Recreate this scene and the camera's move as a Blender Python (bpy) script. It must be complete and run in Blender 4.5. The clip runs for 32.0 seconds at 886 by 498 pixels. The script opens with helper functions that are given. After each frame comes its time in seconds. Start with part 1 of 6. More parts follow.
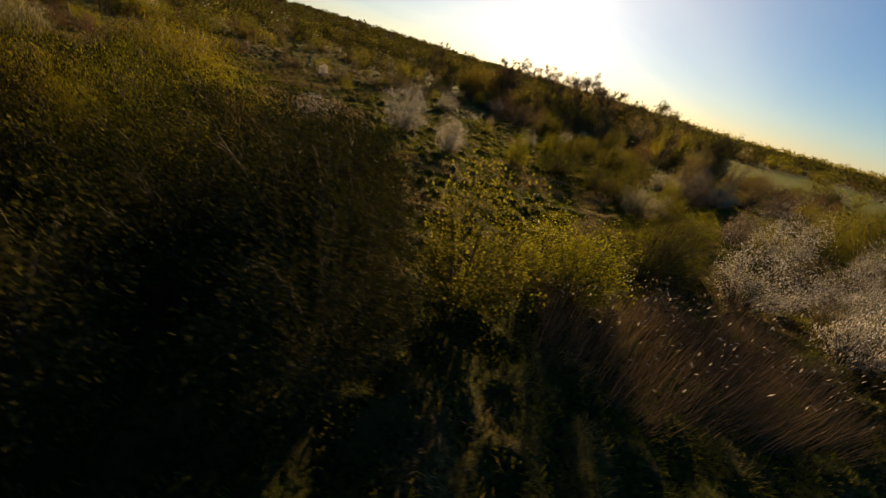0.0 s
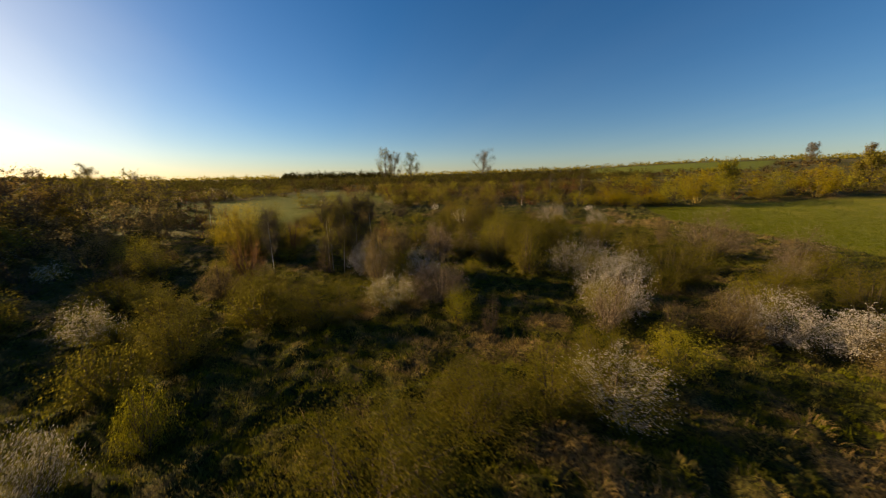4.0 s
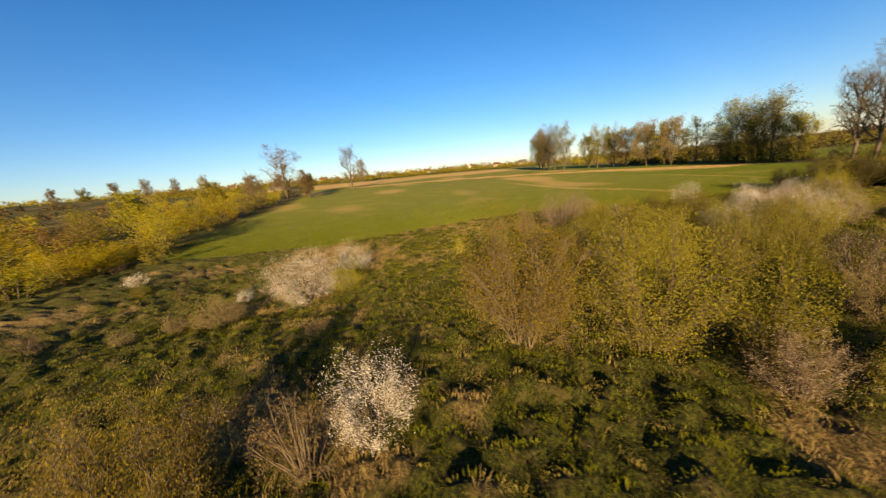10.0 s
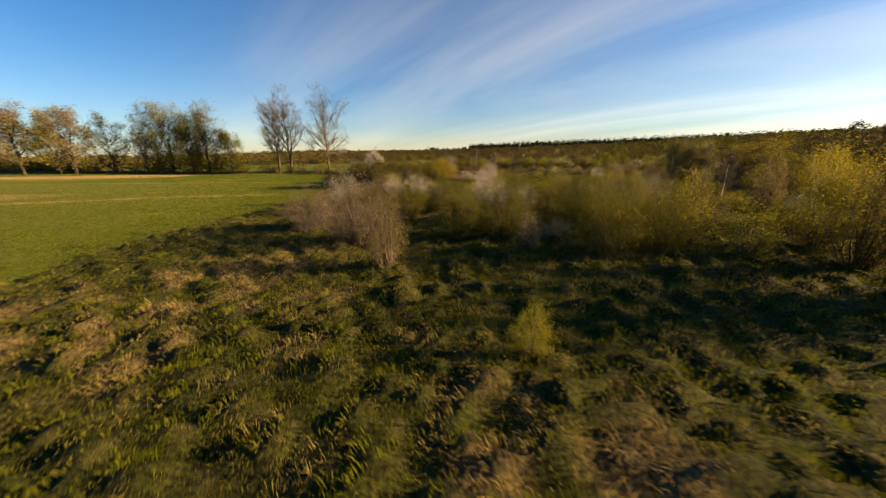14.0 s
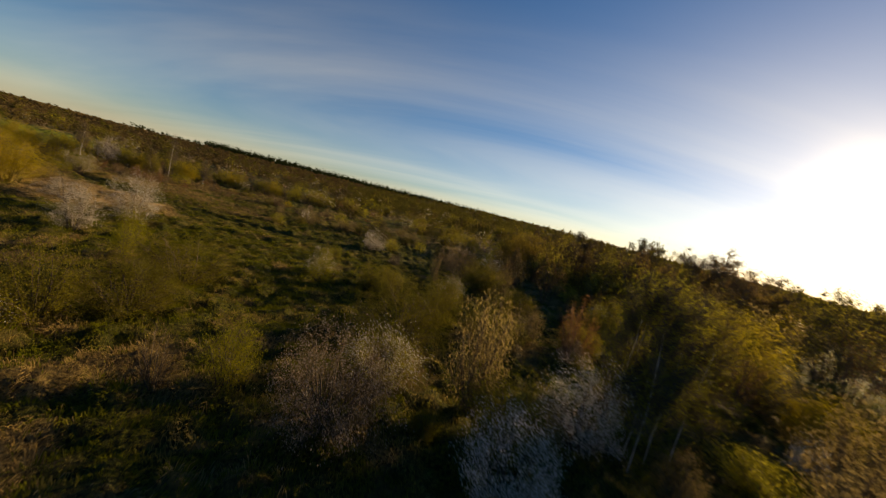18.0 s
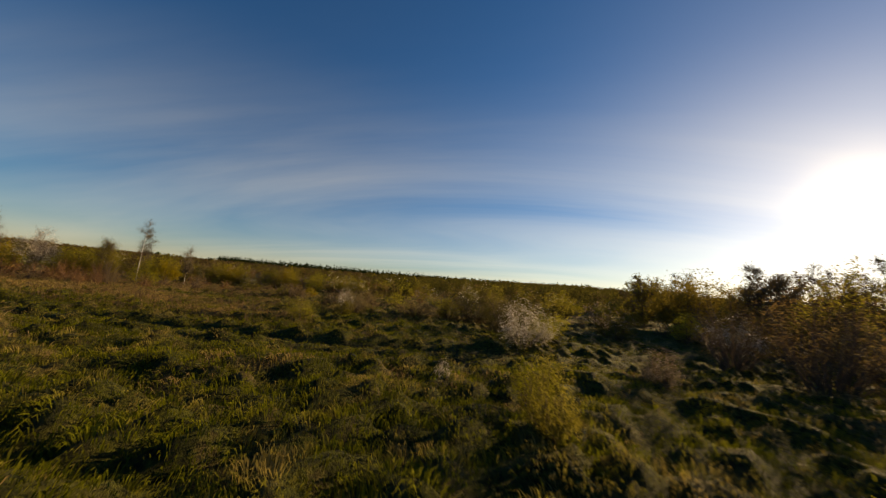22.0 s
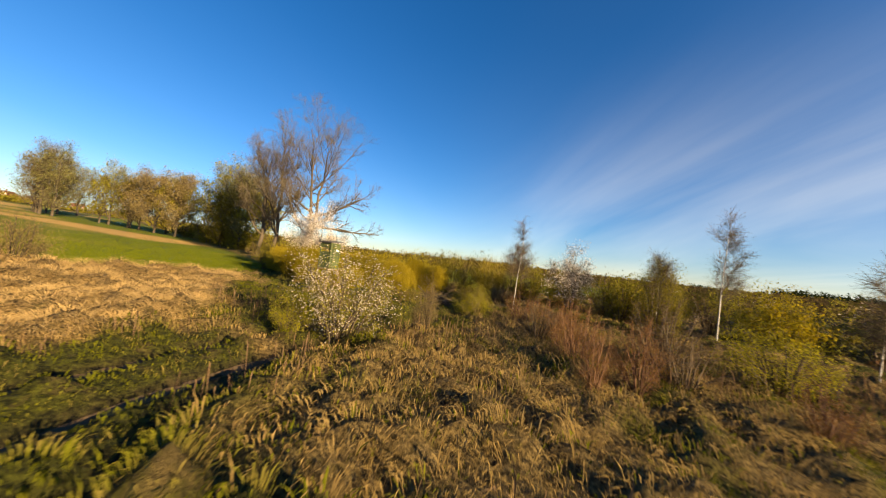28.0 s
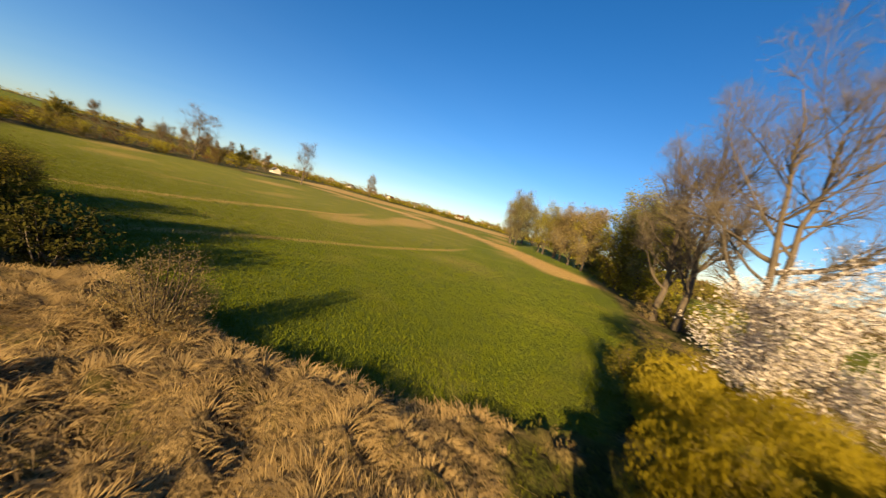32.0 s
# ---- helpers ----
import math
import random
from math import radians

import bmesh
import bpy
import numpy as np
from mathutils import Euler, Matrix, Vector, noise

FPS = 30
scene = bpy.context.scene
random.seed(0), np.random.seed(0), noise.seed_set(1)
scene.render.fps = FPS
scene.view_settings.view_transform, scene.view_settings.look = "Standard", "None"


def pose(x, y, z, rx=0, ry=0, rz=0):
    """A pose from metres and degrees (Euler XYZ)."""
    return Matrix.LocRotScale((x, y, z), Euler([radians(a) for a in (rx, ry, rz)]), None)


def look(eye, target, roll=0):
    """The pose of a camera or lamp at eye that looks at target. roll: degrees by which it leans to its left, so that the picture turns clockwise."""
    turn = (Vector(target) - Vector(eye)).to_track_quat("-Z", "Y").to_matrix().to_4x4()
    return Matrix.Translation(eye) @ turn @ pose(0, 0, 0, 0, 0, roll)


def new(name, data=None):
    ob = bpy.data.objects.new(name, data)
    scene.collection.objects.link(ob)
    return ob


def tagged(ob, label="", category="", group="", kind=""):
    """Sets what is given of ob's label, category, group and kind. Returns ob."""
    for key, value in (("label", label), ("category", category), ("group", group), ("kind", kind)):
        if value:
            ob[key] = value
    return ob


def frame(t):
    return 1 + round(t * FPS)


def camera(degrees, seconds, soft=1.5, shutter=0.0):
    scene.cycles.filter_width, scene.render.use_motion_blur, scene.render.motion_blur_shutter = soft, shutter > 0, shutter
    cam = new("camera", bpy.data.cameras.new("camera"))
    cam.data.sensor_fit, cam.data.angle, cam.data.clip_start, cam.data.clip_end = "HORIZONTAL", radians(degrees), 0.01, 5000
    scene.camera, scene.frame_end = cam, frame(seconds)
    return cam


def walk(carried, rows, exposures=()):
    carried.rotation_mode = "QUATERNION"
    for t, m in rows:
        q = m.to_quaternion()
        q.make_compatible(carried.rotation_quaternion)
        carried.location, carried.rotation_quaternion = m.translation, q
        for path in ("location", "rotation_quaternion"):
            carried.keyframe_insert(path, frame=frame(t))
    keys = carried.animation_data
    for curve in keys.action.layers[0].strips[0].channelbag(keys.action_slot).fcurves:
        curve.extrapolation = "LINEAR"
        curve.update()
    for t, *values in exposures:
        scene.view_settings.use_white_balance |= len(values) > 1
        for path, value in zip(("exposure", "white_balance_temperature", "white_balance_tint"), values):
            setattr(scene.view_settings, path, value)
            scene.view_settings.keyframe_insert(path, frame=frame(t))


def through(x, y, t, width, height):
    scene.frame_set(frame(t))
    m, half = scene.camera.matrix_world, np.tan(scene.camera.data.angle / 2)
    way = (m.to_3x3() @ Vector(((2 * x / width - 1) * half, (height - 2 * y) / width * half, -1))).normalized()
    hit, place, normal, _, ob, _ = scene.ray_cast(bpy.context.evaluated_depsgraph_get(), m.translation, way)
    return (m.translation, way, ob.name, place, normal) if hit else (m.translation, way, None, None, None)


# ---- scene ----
cam = camera(107.8, 32.0, soft=1.1, shutter=0.25)

PATH = [
    (0, (40.37, -1.44, 5.88), (38.628, -1.561, 4.900), 15.8),
    (0.5, (39.66, 1.77, 5.48), (37.936, 1.589, 4.480), 25.2),
    (1, (38.07, 3.88, 5.05), (36.309, 3.771, 4.115), 30.8),
    (1.5, (35.80, 4.24, 4.94), (33.955, 4.315, 4.159), 31.7),
    (2, (32.04, 3.10, 5.25), (30.173, 3.581, 4.728), 27.1),
    (2.5, (28.42, 1.99, 5.36), (26.707, 2.991, 5.062), 18.6),
    (3, (24.13, 0.10, 5.73), (22.822, 1.589, 5.470), 7.6),
    (3.5, (19.54, -2.11, 6.69), (18.643, -0.353, 6.352), 1.2),
    (5.5, (5.51, 7.12, 8.26), (5.320, 9.032, 7.706), 3.4),
    (6, (3.13, 10.63, 8.21), (3.053, 12.571, 7.726), 5.2),
    (6.5, (0.99, 14.44, 8.15), (1.111, 16.402, 7.773), 5.7),
    (7, (-1.06, 18.55, 8.14), (-0.631, 20.483, 7.861), 4.7),
    (7.5, (-3.05, 22.57, 8.12), (-2.256, 24.393, 7.888), 2.4),
    (8, (-5.21, 27.06, 7.89), (-3.999, 28.632, 7.655), -1.2),
    (8.5, (-7.11, 31.80, 7.57), (-5.553, 33.025, 7.291), -4.5),
    (9, (-7.89, 36.82, 7.55), (-6.086, 37.614, 7.206), -6.4),
    (9.5, (-7.63, 41.85, 7.51), (-5.708, 42.237, 7.115), -7.1),
    (10, (-6.14, 46.63, 7.33), (-4.190, 46.641, 6.887), -6.4),
    (10.5, (-3.92, 50.54, 7.07), (-2.004, 50.251, 6.584), -5.2),
    (11, (-0.80, 53.75, 6.96), (1.037, 53.156, 6.438), -3.6),
    (11.5, (3.37, 55.94, 6.93), (5.047, 55.006, 6.388), -2.2),
    (12, (7.81, 57.48, 6.86), (9.204, 56.159, 6.297), -0.8),
    (12.5, (12.45, 57.66, 6.59), (13.486, 56.056, 6.006), 0.1),
    (13, (16.91, 56.94, 6.21), (17.556, 55.143, 5.608), 0.4),
    (13.5, (21.02, 55.62, 5.77), (21.305, 53.730, 5.164), -0.1),
    (14, (24.82, 52.71, 5.43), (24.764, 50.791, 4.861), -0.9),
    (14.5, (27.36, 48.83, 5.84), (27.030, 46.931, 5.307), -1.6),
    (15, (28.85, 44.02, 7.31), (28.220, 42.195, 6.791), -1.6),
    (15.5, (29.30, 39.43, 8.90), (28.334, 37.765, 8.355), -0.1),
    (17.5, (15.32, 25.32, 7.01), (13.814, 24.055, 6.643), 12.3),
    (18, (13.77, 23.39, 6.71), (12.389, 21.954, 6.487), 14.6),
    (18.5, (12.29, 20.10, 5.49), (11.063, 18.525, 5.447), 15.8),
    (19, (11.19, 16.88, 4.43), (10.055, 15.239, 4.539), 15.8),
    (19.5, (10.45, 14.09, 3.58), (9.301, 12.462, 3.794), 13.6),
    (20, (9.98, 11.39, 2.81), (8.730, 9.858, 3.080), 9.9),
    (20.5, (9.59, 8.71, 2.28), (8.225, 7.274, 2.557), 6.9),
    (21, (9.08, 5.72, 2.12), (7.661, 4.337, 2.390), 4.9),
    (21.5, (8.42, 3.02, 2.33), (7.029, 1.600, 2.593), 4.8),
    (22, (7.60, 0.51, 2.70), (6.332, -1.014, 2.949), 5.5),
    (22.5, (6.68, -1.62, 3.08), (5.631, -3.306, 3.304), 8.3),
    (23, (5.90, -3.55, 3.52), (5.163, -5.403, 3.696), 11.7),
    (23.5, (5.30, -5.50, 3.94), (4.875, -7.453, 4.059), 13.4),
    (24, (5.22, -8.04, 4.31), (5.068, -10.035, 4.376), 12.8),
    (24.5, (5.62, -10.60, 4.34), (5.648, -12.601, 4.387), 9.9),
    (25, (6.16, -13.69, 4.26), (6.349, -15.683, 4.303), 4.7),
    (25.5, (7.01, -16.97, 3.88), (7.336, -18.939, 3.934), -0.2),
    (27.5, (9.82, -27.60, 2.87), (10.956, -29.244, 2.982), 5.2),
    (28, (10.98, -30.28, 2.76), (12.264, -31.815, 2.850), 7.0),
    (28.5, (12.02, -32.57, 3.03), (13.443, -33.973, 3.091), 8.3),
    (29, (13.53, -34.55, 3.89), (15.089, -35.800, 3.910), 9.7),
    (29.5, (15.31, -36.31, 4.70), (17.018, -37.348, 4.687), 12.0),
    (30, (17.72, -37.76, 5.64), (19.576, -38.495, 5.570), 15.0),
    (30.5, (20.09, -38.87, 6.04), (22.033, -39.324, 5.908), 17.5),
    (31, (22.78, -39.37, 5.84), (24.768, -39.553, 5.677), 17.9),
    (31.5, (25.95, -39.15, 5.58), (27.943, -39.055, 5.409), 16.5),
    (32, (29.43, -38.43, 5.20), (31.351, -37.904, 5.034), 14.4),
]
EXPOSURES = [(0, 0.93, 9050, 7), (2.3, 1.14, 9050, 7), (3.1, 0.94, 8850, 7), (5.5, 1.93, 8250, 8), (7, 1.64, 7750, 8), (9, 1.78, 7850, 8), (12, 1.77, 8250, 8), (15, 1.62, 8550, 8), (17.5, 1.05, 9050, 7), (19.5, 1.11, 9050, 7), (22, 1.04, 9050, 7), (23, 1.09, 8550, 7), (24, 1.54, 7500, 8), (25, 1.6, 7700, 8), (28, 1.84, 7750, 8), (32, 1.79, 7950, 8)]
walk(cam, [(t, look(eye, target, roll)) for t, eye, target, roll in PATH], EXPOSURES)

# ---- light ----
SUN_AZ, SUN_EL = 87.0, 14.3
sun_dir = Vector((-math.sin(radians(SUN_AZ)) * math.cos(radians(SUN_EL)), math.cos(radians(SUN_AZ)) * math.cos(radians(SUN_EL)), math.sin(radians(SUN_EL))))
sun = new("sun", bpy.data.lights.new("sun", "SUN"))
sun.data.energy, sun.data.angle, sun.data.color = 5.0, radians(0.6), (1.0, 0.77, 0.47)
sun.matrix_world = look((0, 0, 60), Vector((0, 0, 60)) - sun_dir)


def node(tree, kind, **values):
    n = tree.nodes.new(kind)
    for key, value in values.items():
        if key.startswith("i_"):
            k = key[2:]
            n.inputs[int(k) if k.isdigit() else k.replace("_", " ")].default_value = value
        else:
            setattr(n, key, value)
    return n


def ramp(tree, stops):
    n = tree.nodes.new("ShaderNodeValToRGB")
    e = n.color_ramp.elements
    while len(e) < len(stops):
        e.new(0.5)
    for one, (p, c) in zip(e, stops):
        one.position, one.color = p, (*c, 1)
    return n


world = bpy.data.worlds.new("sky")
scene.world = world
world.use_nodes = True
wt = world.node_tree
wt.nodes.clear()
out = node(wt, "ShaderNodeOutputWorld")
bg = node(wt, "ShaderNodeBackground", i_Strength=0.048)
sky = node(wt, "ShaderNodeTexSky", sky_type="NISHITA", sun_disc=False, sun_elevation=radians(SUN_EL), sun_rotation=radians(-SUN_AZ), altitude=100.0, air_density=1.0, dust_density=0.25, ozone_density=4.0)
coord = node(wt, "ShaderNodeTexCoord")
# cirrus: streaks on a high flat layer
split = node(wt, "ShaderNodeSeparateXYZ")
wt.links.new(coord.outputs["Generated"], split.inputs[0])
lift = node(wt, "ShaderNodeMath", operation="ADD", i_1=0.16)
wt.links.new(split.outputs["Z"], lift.inputs[0])
flat = node(wt, "ShaderNodeVectorMath", operation="DIVIDE")
wt.links.new(coord.outputs["Generated"], flat.inputs[0])
wt.links.new(lift.outputs[0], flat.inputs[1])
turned = node(wt, "ShaderNodeMapping")
turned.inputs["Rotation"].default_value = (0, 0, radians(53))
wt.links.new(flat.outputs[0], turned.inputs[0])
mapping = node(wt, "ShaderNodeMapping")
mapping.inputs["Scale"].default_value = (0.13, 0.52, 0.0)
mapping.inputs["Location"].default_value = (0.4, 0.15, 0.0)
wt.links.new(turned.outputs[0], mapping.inputs[0])
streak = node(wt, "ShaderNodeTexNoise", i_Scale=1.35, i_Detail=6.0, i_Roughness=0.52, i_Distortion=0.8)
wt.links.new(mapping.outputs[0], streak.inputs["Vector"])
veil = ramp(wt, [(0.29, (0, 0, 0)), (0.70, (0.60, 0.60, 0.60))])
wt.links.new(streak.outputs["Fac"], veil.inputs[0])
cloud = node(wt, "ShaderNodeMix", data_type="RGBA", blend_type="MIX")
# the cirrus lies over the south and west
side = node(wt, "ShaderNodeVectorMath", operation="DOT_PRODUCT")
side.inputs[1].default_value = (-0.70, -0.70, -0.15)
wt.links.new(coord.outputs["Generated"], side.inputs[0])
share = node(wt, "ShaderNodeMapRange", interpolation_type="SMOOTHSTEP")
for key, value in (("From Min", -0.05), ("From Max", 0.75), ("To Min", 0.06), ("To Max", 1.0)):
    share.inputs[key].default_value = value
wt.links.new(side.outputs["Value"], share.inputs["Value"])
height = node(wt, "ShaderNodeMapRange", interpolation_type="SMOOTHSTEP")
for key, value in (("From Min", 0.20), ("From Max", 0.60), ("To Min", 1.0), ("To Max", 0.10)):
    height.inputs[key].default_value = value
wt.links.new(split.outputs["Z"], height.inputs["Value"])
banked = node(wt, "ShaderNodeMath", operation="MULTIPLY")
wt.links.new(veil.outputs[0], banked.inputs[0])
wt.links.new(height.outputs["Result"], banked.inputs[1])
amount = node(wt, "ShaderNodeMath", operation="MULTIPLY")
wt.links.new(banked.outputs[0], amount.inputs[0])
wt.links.new(share.outputs["Result"], amount.inputs[1])
wt.links.new(amount.outputs[0], cloud.inputs["Factor"])
deep = node(wt, "ShaderNodeHueSaturation", i_Saturation=1.26, i_Value=1.0)
wt.links.new(sky.outputs[0], deep.inputs["Color"])
blue = node(wt, "ShaderNodeMix", data_type="RGBA", blend_type="MULTIPLY", i_0=1.0)
blue.inputs[7].default_value = (1.02, 1.0, 1.22, 1)
wt.links.new(deep.outputs[0], blue.inputs[6])
wt.links.new(blue.outputs[2], cloud.inputs[6])
# thin cloud takes the brightness of the sky near the sun and a pale white elsewhere
milky = node(wt, "ShaderNodeHueSaturation", i_Saturation=0.45, i_Value=0.95)
wt.links.new(blue.outputs[2], milky.inputs["Color"])
pale = node(wt, "ShaderNodeMix", data_type="RGBA", blend_type="ADD", i_0=1.0)
pale.inputs[7].default_value = (2.75, 2.6, 2.25, 1)
wt.links.new(milky.outputs[0], pale.inputs[6])
wt.links.new(pale.outputs[2], cloud.inputs[7])
# aureole of the low sun
toward = node(wt, "ShaderNodeVectorMath", operation="DOT_PRODUCT")
toward.inputs[1].default_value = sun_dir
wt.links.new(coord.outputs["Generated"], toward.inputs[0])
near = node(wt, "ShaderNodeMath", operation="MAXIMUM", i_1=0.0)
wt.links.new(toward.outputs["Value"], near.inputs[0])
tight = node(wt, "ShaderNodeMath", operation="POWER", i_1=420.0)
wide = node(wt, "ShaderNodeMath", operation="POWER", i_1=11.0)
for p in (tight, wide):
    wt.links.new(near.outputs[0], p.inputs[0])
tight2 = node(wt, "ShaderNodeMath", operation="MULTIPLY", i_1=6.0)
wide2 = node(wt, "ShaderNodeMath", operation="MULTIPLY", i_1=1.5)
wt.links.new(tight.outputs[0], tight2.inputs[0])
wt.links.new(wide.outputs[0], wide2.inputs[0])
glow = node(wt, "ShaderNodeMath", operation="ADD")
wt.links.new(tight2.outputs[0], glow.inputs[0])
wt.links.new(wide2.outputs[0], glow.inputs[1])
tint = node(wt, "ShaderNodeVectorMath", operation="SCALE")
tint.inputs[0].default_value = (1.0, 0.85, 0.58)
wt.links.new(glow.outputs[0], tint.inputs["Scale"])
total = node(wt, "ShaderNodeMix", data_type="RGBA", blend_type="ADD", i_0=1.0)
wt.links.new(cloud.outputs[2], total.inputs[6])
wt.links.new(tint.outputs[0], total.inputs[7])
wt.links.new(total.outputs[2], bg.inputs["Color"])
wt.links.new(bg.outputs[0], out.inputs["Surface"])

# ---- materials ----


def material(name):
    m = bpy.data.materials.new(name)
    m.use_nodes = True
    m.node_tree.nodes.clear()
    return m, m.node_tree


def finish(m, t, colour, rough=0.8, bump=None, metallic=0.0, spec=0.3):
    b = node(t, "ShaderNodeBsdfPrincipled", i_Roughness=rough, i_Metallic=metallic)
    b.inputs["Specular IOR Level"].default_value = spec
    o = node(t, "ShaderNodeOutputMaterial")
    if isinstance(colour, tuple):
        b.inputs["Base Color"].default_value = (*colour, 1)
    else:
        t.links.new(colour, b.inputs["Base Color"])
    if bump is not None:
        t.links.new(bump, b.inputs["Normal"])
    t.links.new(b.outputs[0], o.inputs[0])
    return m


def noise_of(t, scale, detail=4.0, rough=0.6, stretch=None):
    c = node(t, "ShaderNodeTexCoord")
    n = node(t, "ShaderNodeTexNoise", i_Scale=scale, i_Detail=detail, i_Roughness=rough)
    src = c.outputs["Object"]
    if stretch:
        mp = node(t, "ShaderNodeMapping")
        mp.inputs["Scale"].default_value = stretch
        t.links.new(src, mp.inputs[0])
        src = mp.outputs[0]
    t.links.new(src, n.inputs["Vector"])
    return n.outputs["Fac"]


def plain(name, dark, light, scale=6.0, rough=0.8, bump=0.3, metallic=0.0, stretch=None, spec=0.3):
    m, t = material(name)
    big = noise_of(t, scale * 0.15, 3.0)
    fine = noise_of(t, scale, 6.0, 0.65, stretch)
    mix = node(t, "ShaderNodeMath", operation="MULTIPLY_ADD", i_1=0.55, i_2=0.0)
    t.links.new(fine, mix.inputs[0])
    mix2 = node(t, "ShaderNodeMath", operation="MULTIPLY_ADD", i_1=0.45)
    t.links.new(big, mix2.inputs[0])
    t.links.new(mix.outputs[0], mix2.inputs[2])
    r = ramp(t, [(0.3, dark), (0.7, light)])
    t.links.new(mix2.outputs[0], r.inputs[0])
    b = node(t, "ShaderNodeBump", i_Strength=bump, i_Distance=0.02)
    t.links.new(fine, b.inputs["Height"])
    return finish(m, t, r.outputs[0], rough, b.outputs[0], metallic, spec)


def leaf(name, a, b, c, through=0.5, patch=None):
    """Leaves or petals: each card its own shade, some light passing through."""
    m, t = material(name)
    geo = node(t, "ShaderNodeNewGeometry")
    obj = node(t, "ShaderNodeObjectInfo")
    a, b, c = (tuple(0.88 * v for v in one) for one in (a, b, c))
    r = ramp(t, [(0.0, a), (0.55, b), (1.0, c)])
    shade = node(t, "ShaderNodeMath", operation="MULTIPLY_ADD", i_1=0.45)
    t.links.new(geo.outputs["Random Per Island"], shade.inputs[0])
    part_of = node(t, "ShaderNodeMath", operation="MULTIPLY_ADD", i_1=0.40, i_2=0.12)
    t.links.new(obj.outputs["Random"], part_of.inputs[0])
    t.links.new(part_of.outputs[0], shade.inputs[2])
    t.links.new(shade.outputs[0], r.inputs[0])
    colour = r.outputs[0]
    if patch:
        lump = noise_of(t, 0.9, 3.0, 0.6)
        sel = node(t, "ShaderNodeMapRange")
        sel.inputs["From Min"].default_value, sel.inputs["From Max"].default_value = 0.50, 0.66
        t.links.new(lump, sel.inputs["Value"])
        mxc = node(t, "ShaderNodeMix", data_type="RGBA")
        mxc.inputs[7].default_value = (*patch, 1)
        t.links.new(sel.outputs["Result"], mxc.inputs[0])
        t.links.new(colour, mxc.inputs[6])
        colour = mxc.outputs[2]
    d = node(t, "ShaderNodeBsdfDiffuse", i_Roughness=0.6)
    tr = node(t, "ShaderNodeBsdfTranslucent")
    mx = node(t, "ShaderNodeMixShader", i_0=through)
    o = node(t, "ShaderNodeOutputMaterial")
    for s in (d, tr):
        t.links.new(colour, s.inputs["Color"])
    t.links.new(d.outputs[0], mx.inputs[1])
    t.links.new(tr.outputs[0], mx.inputs[2])
    t.links.new(mx.outputs[0], o.inputs[0])
    return m


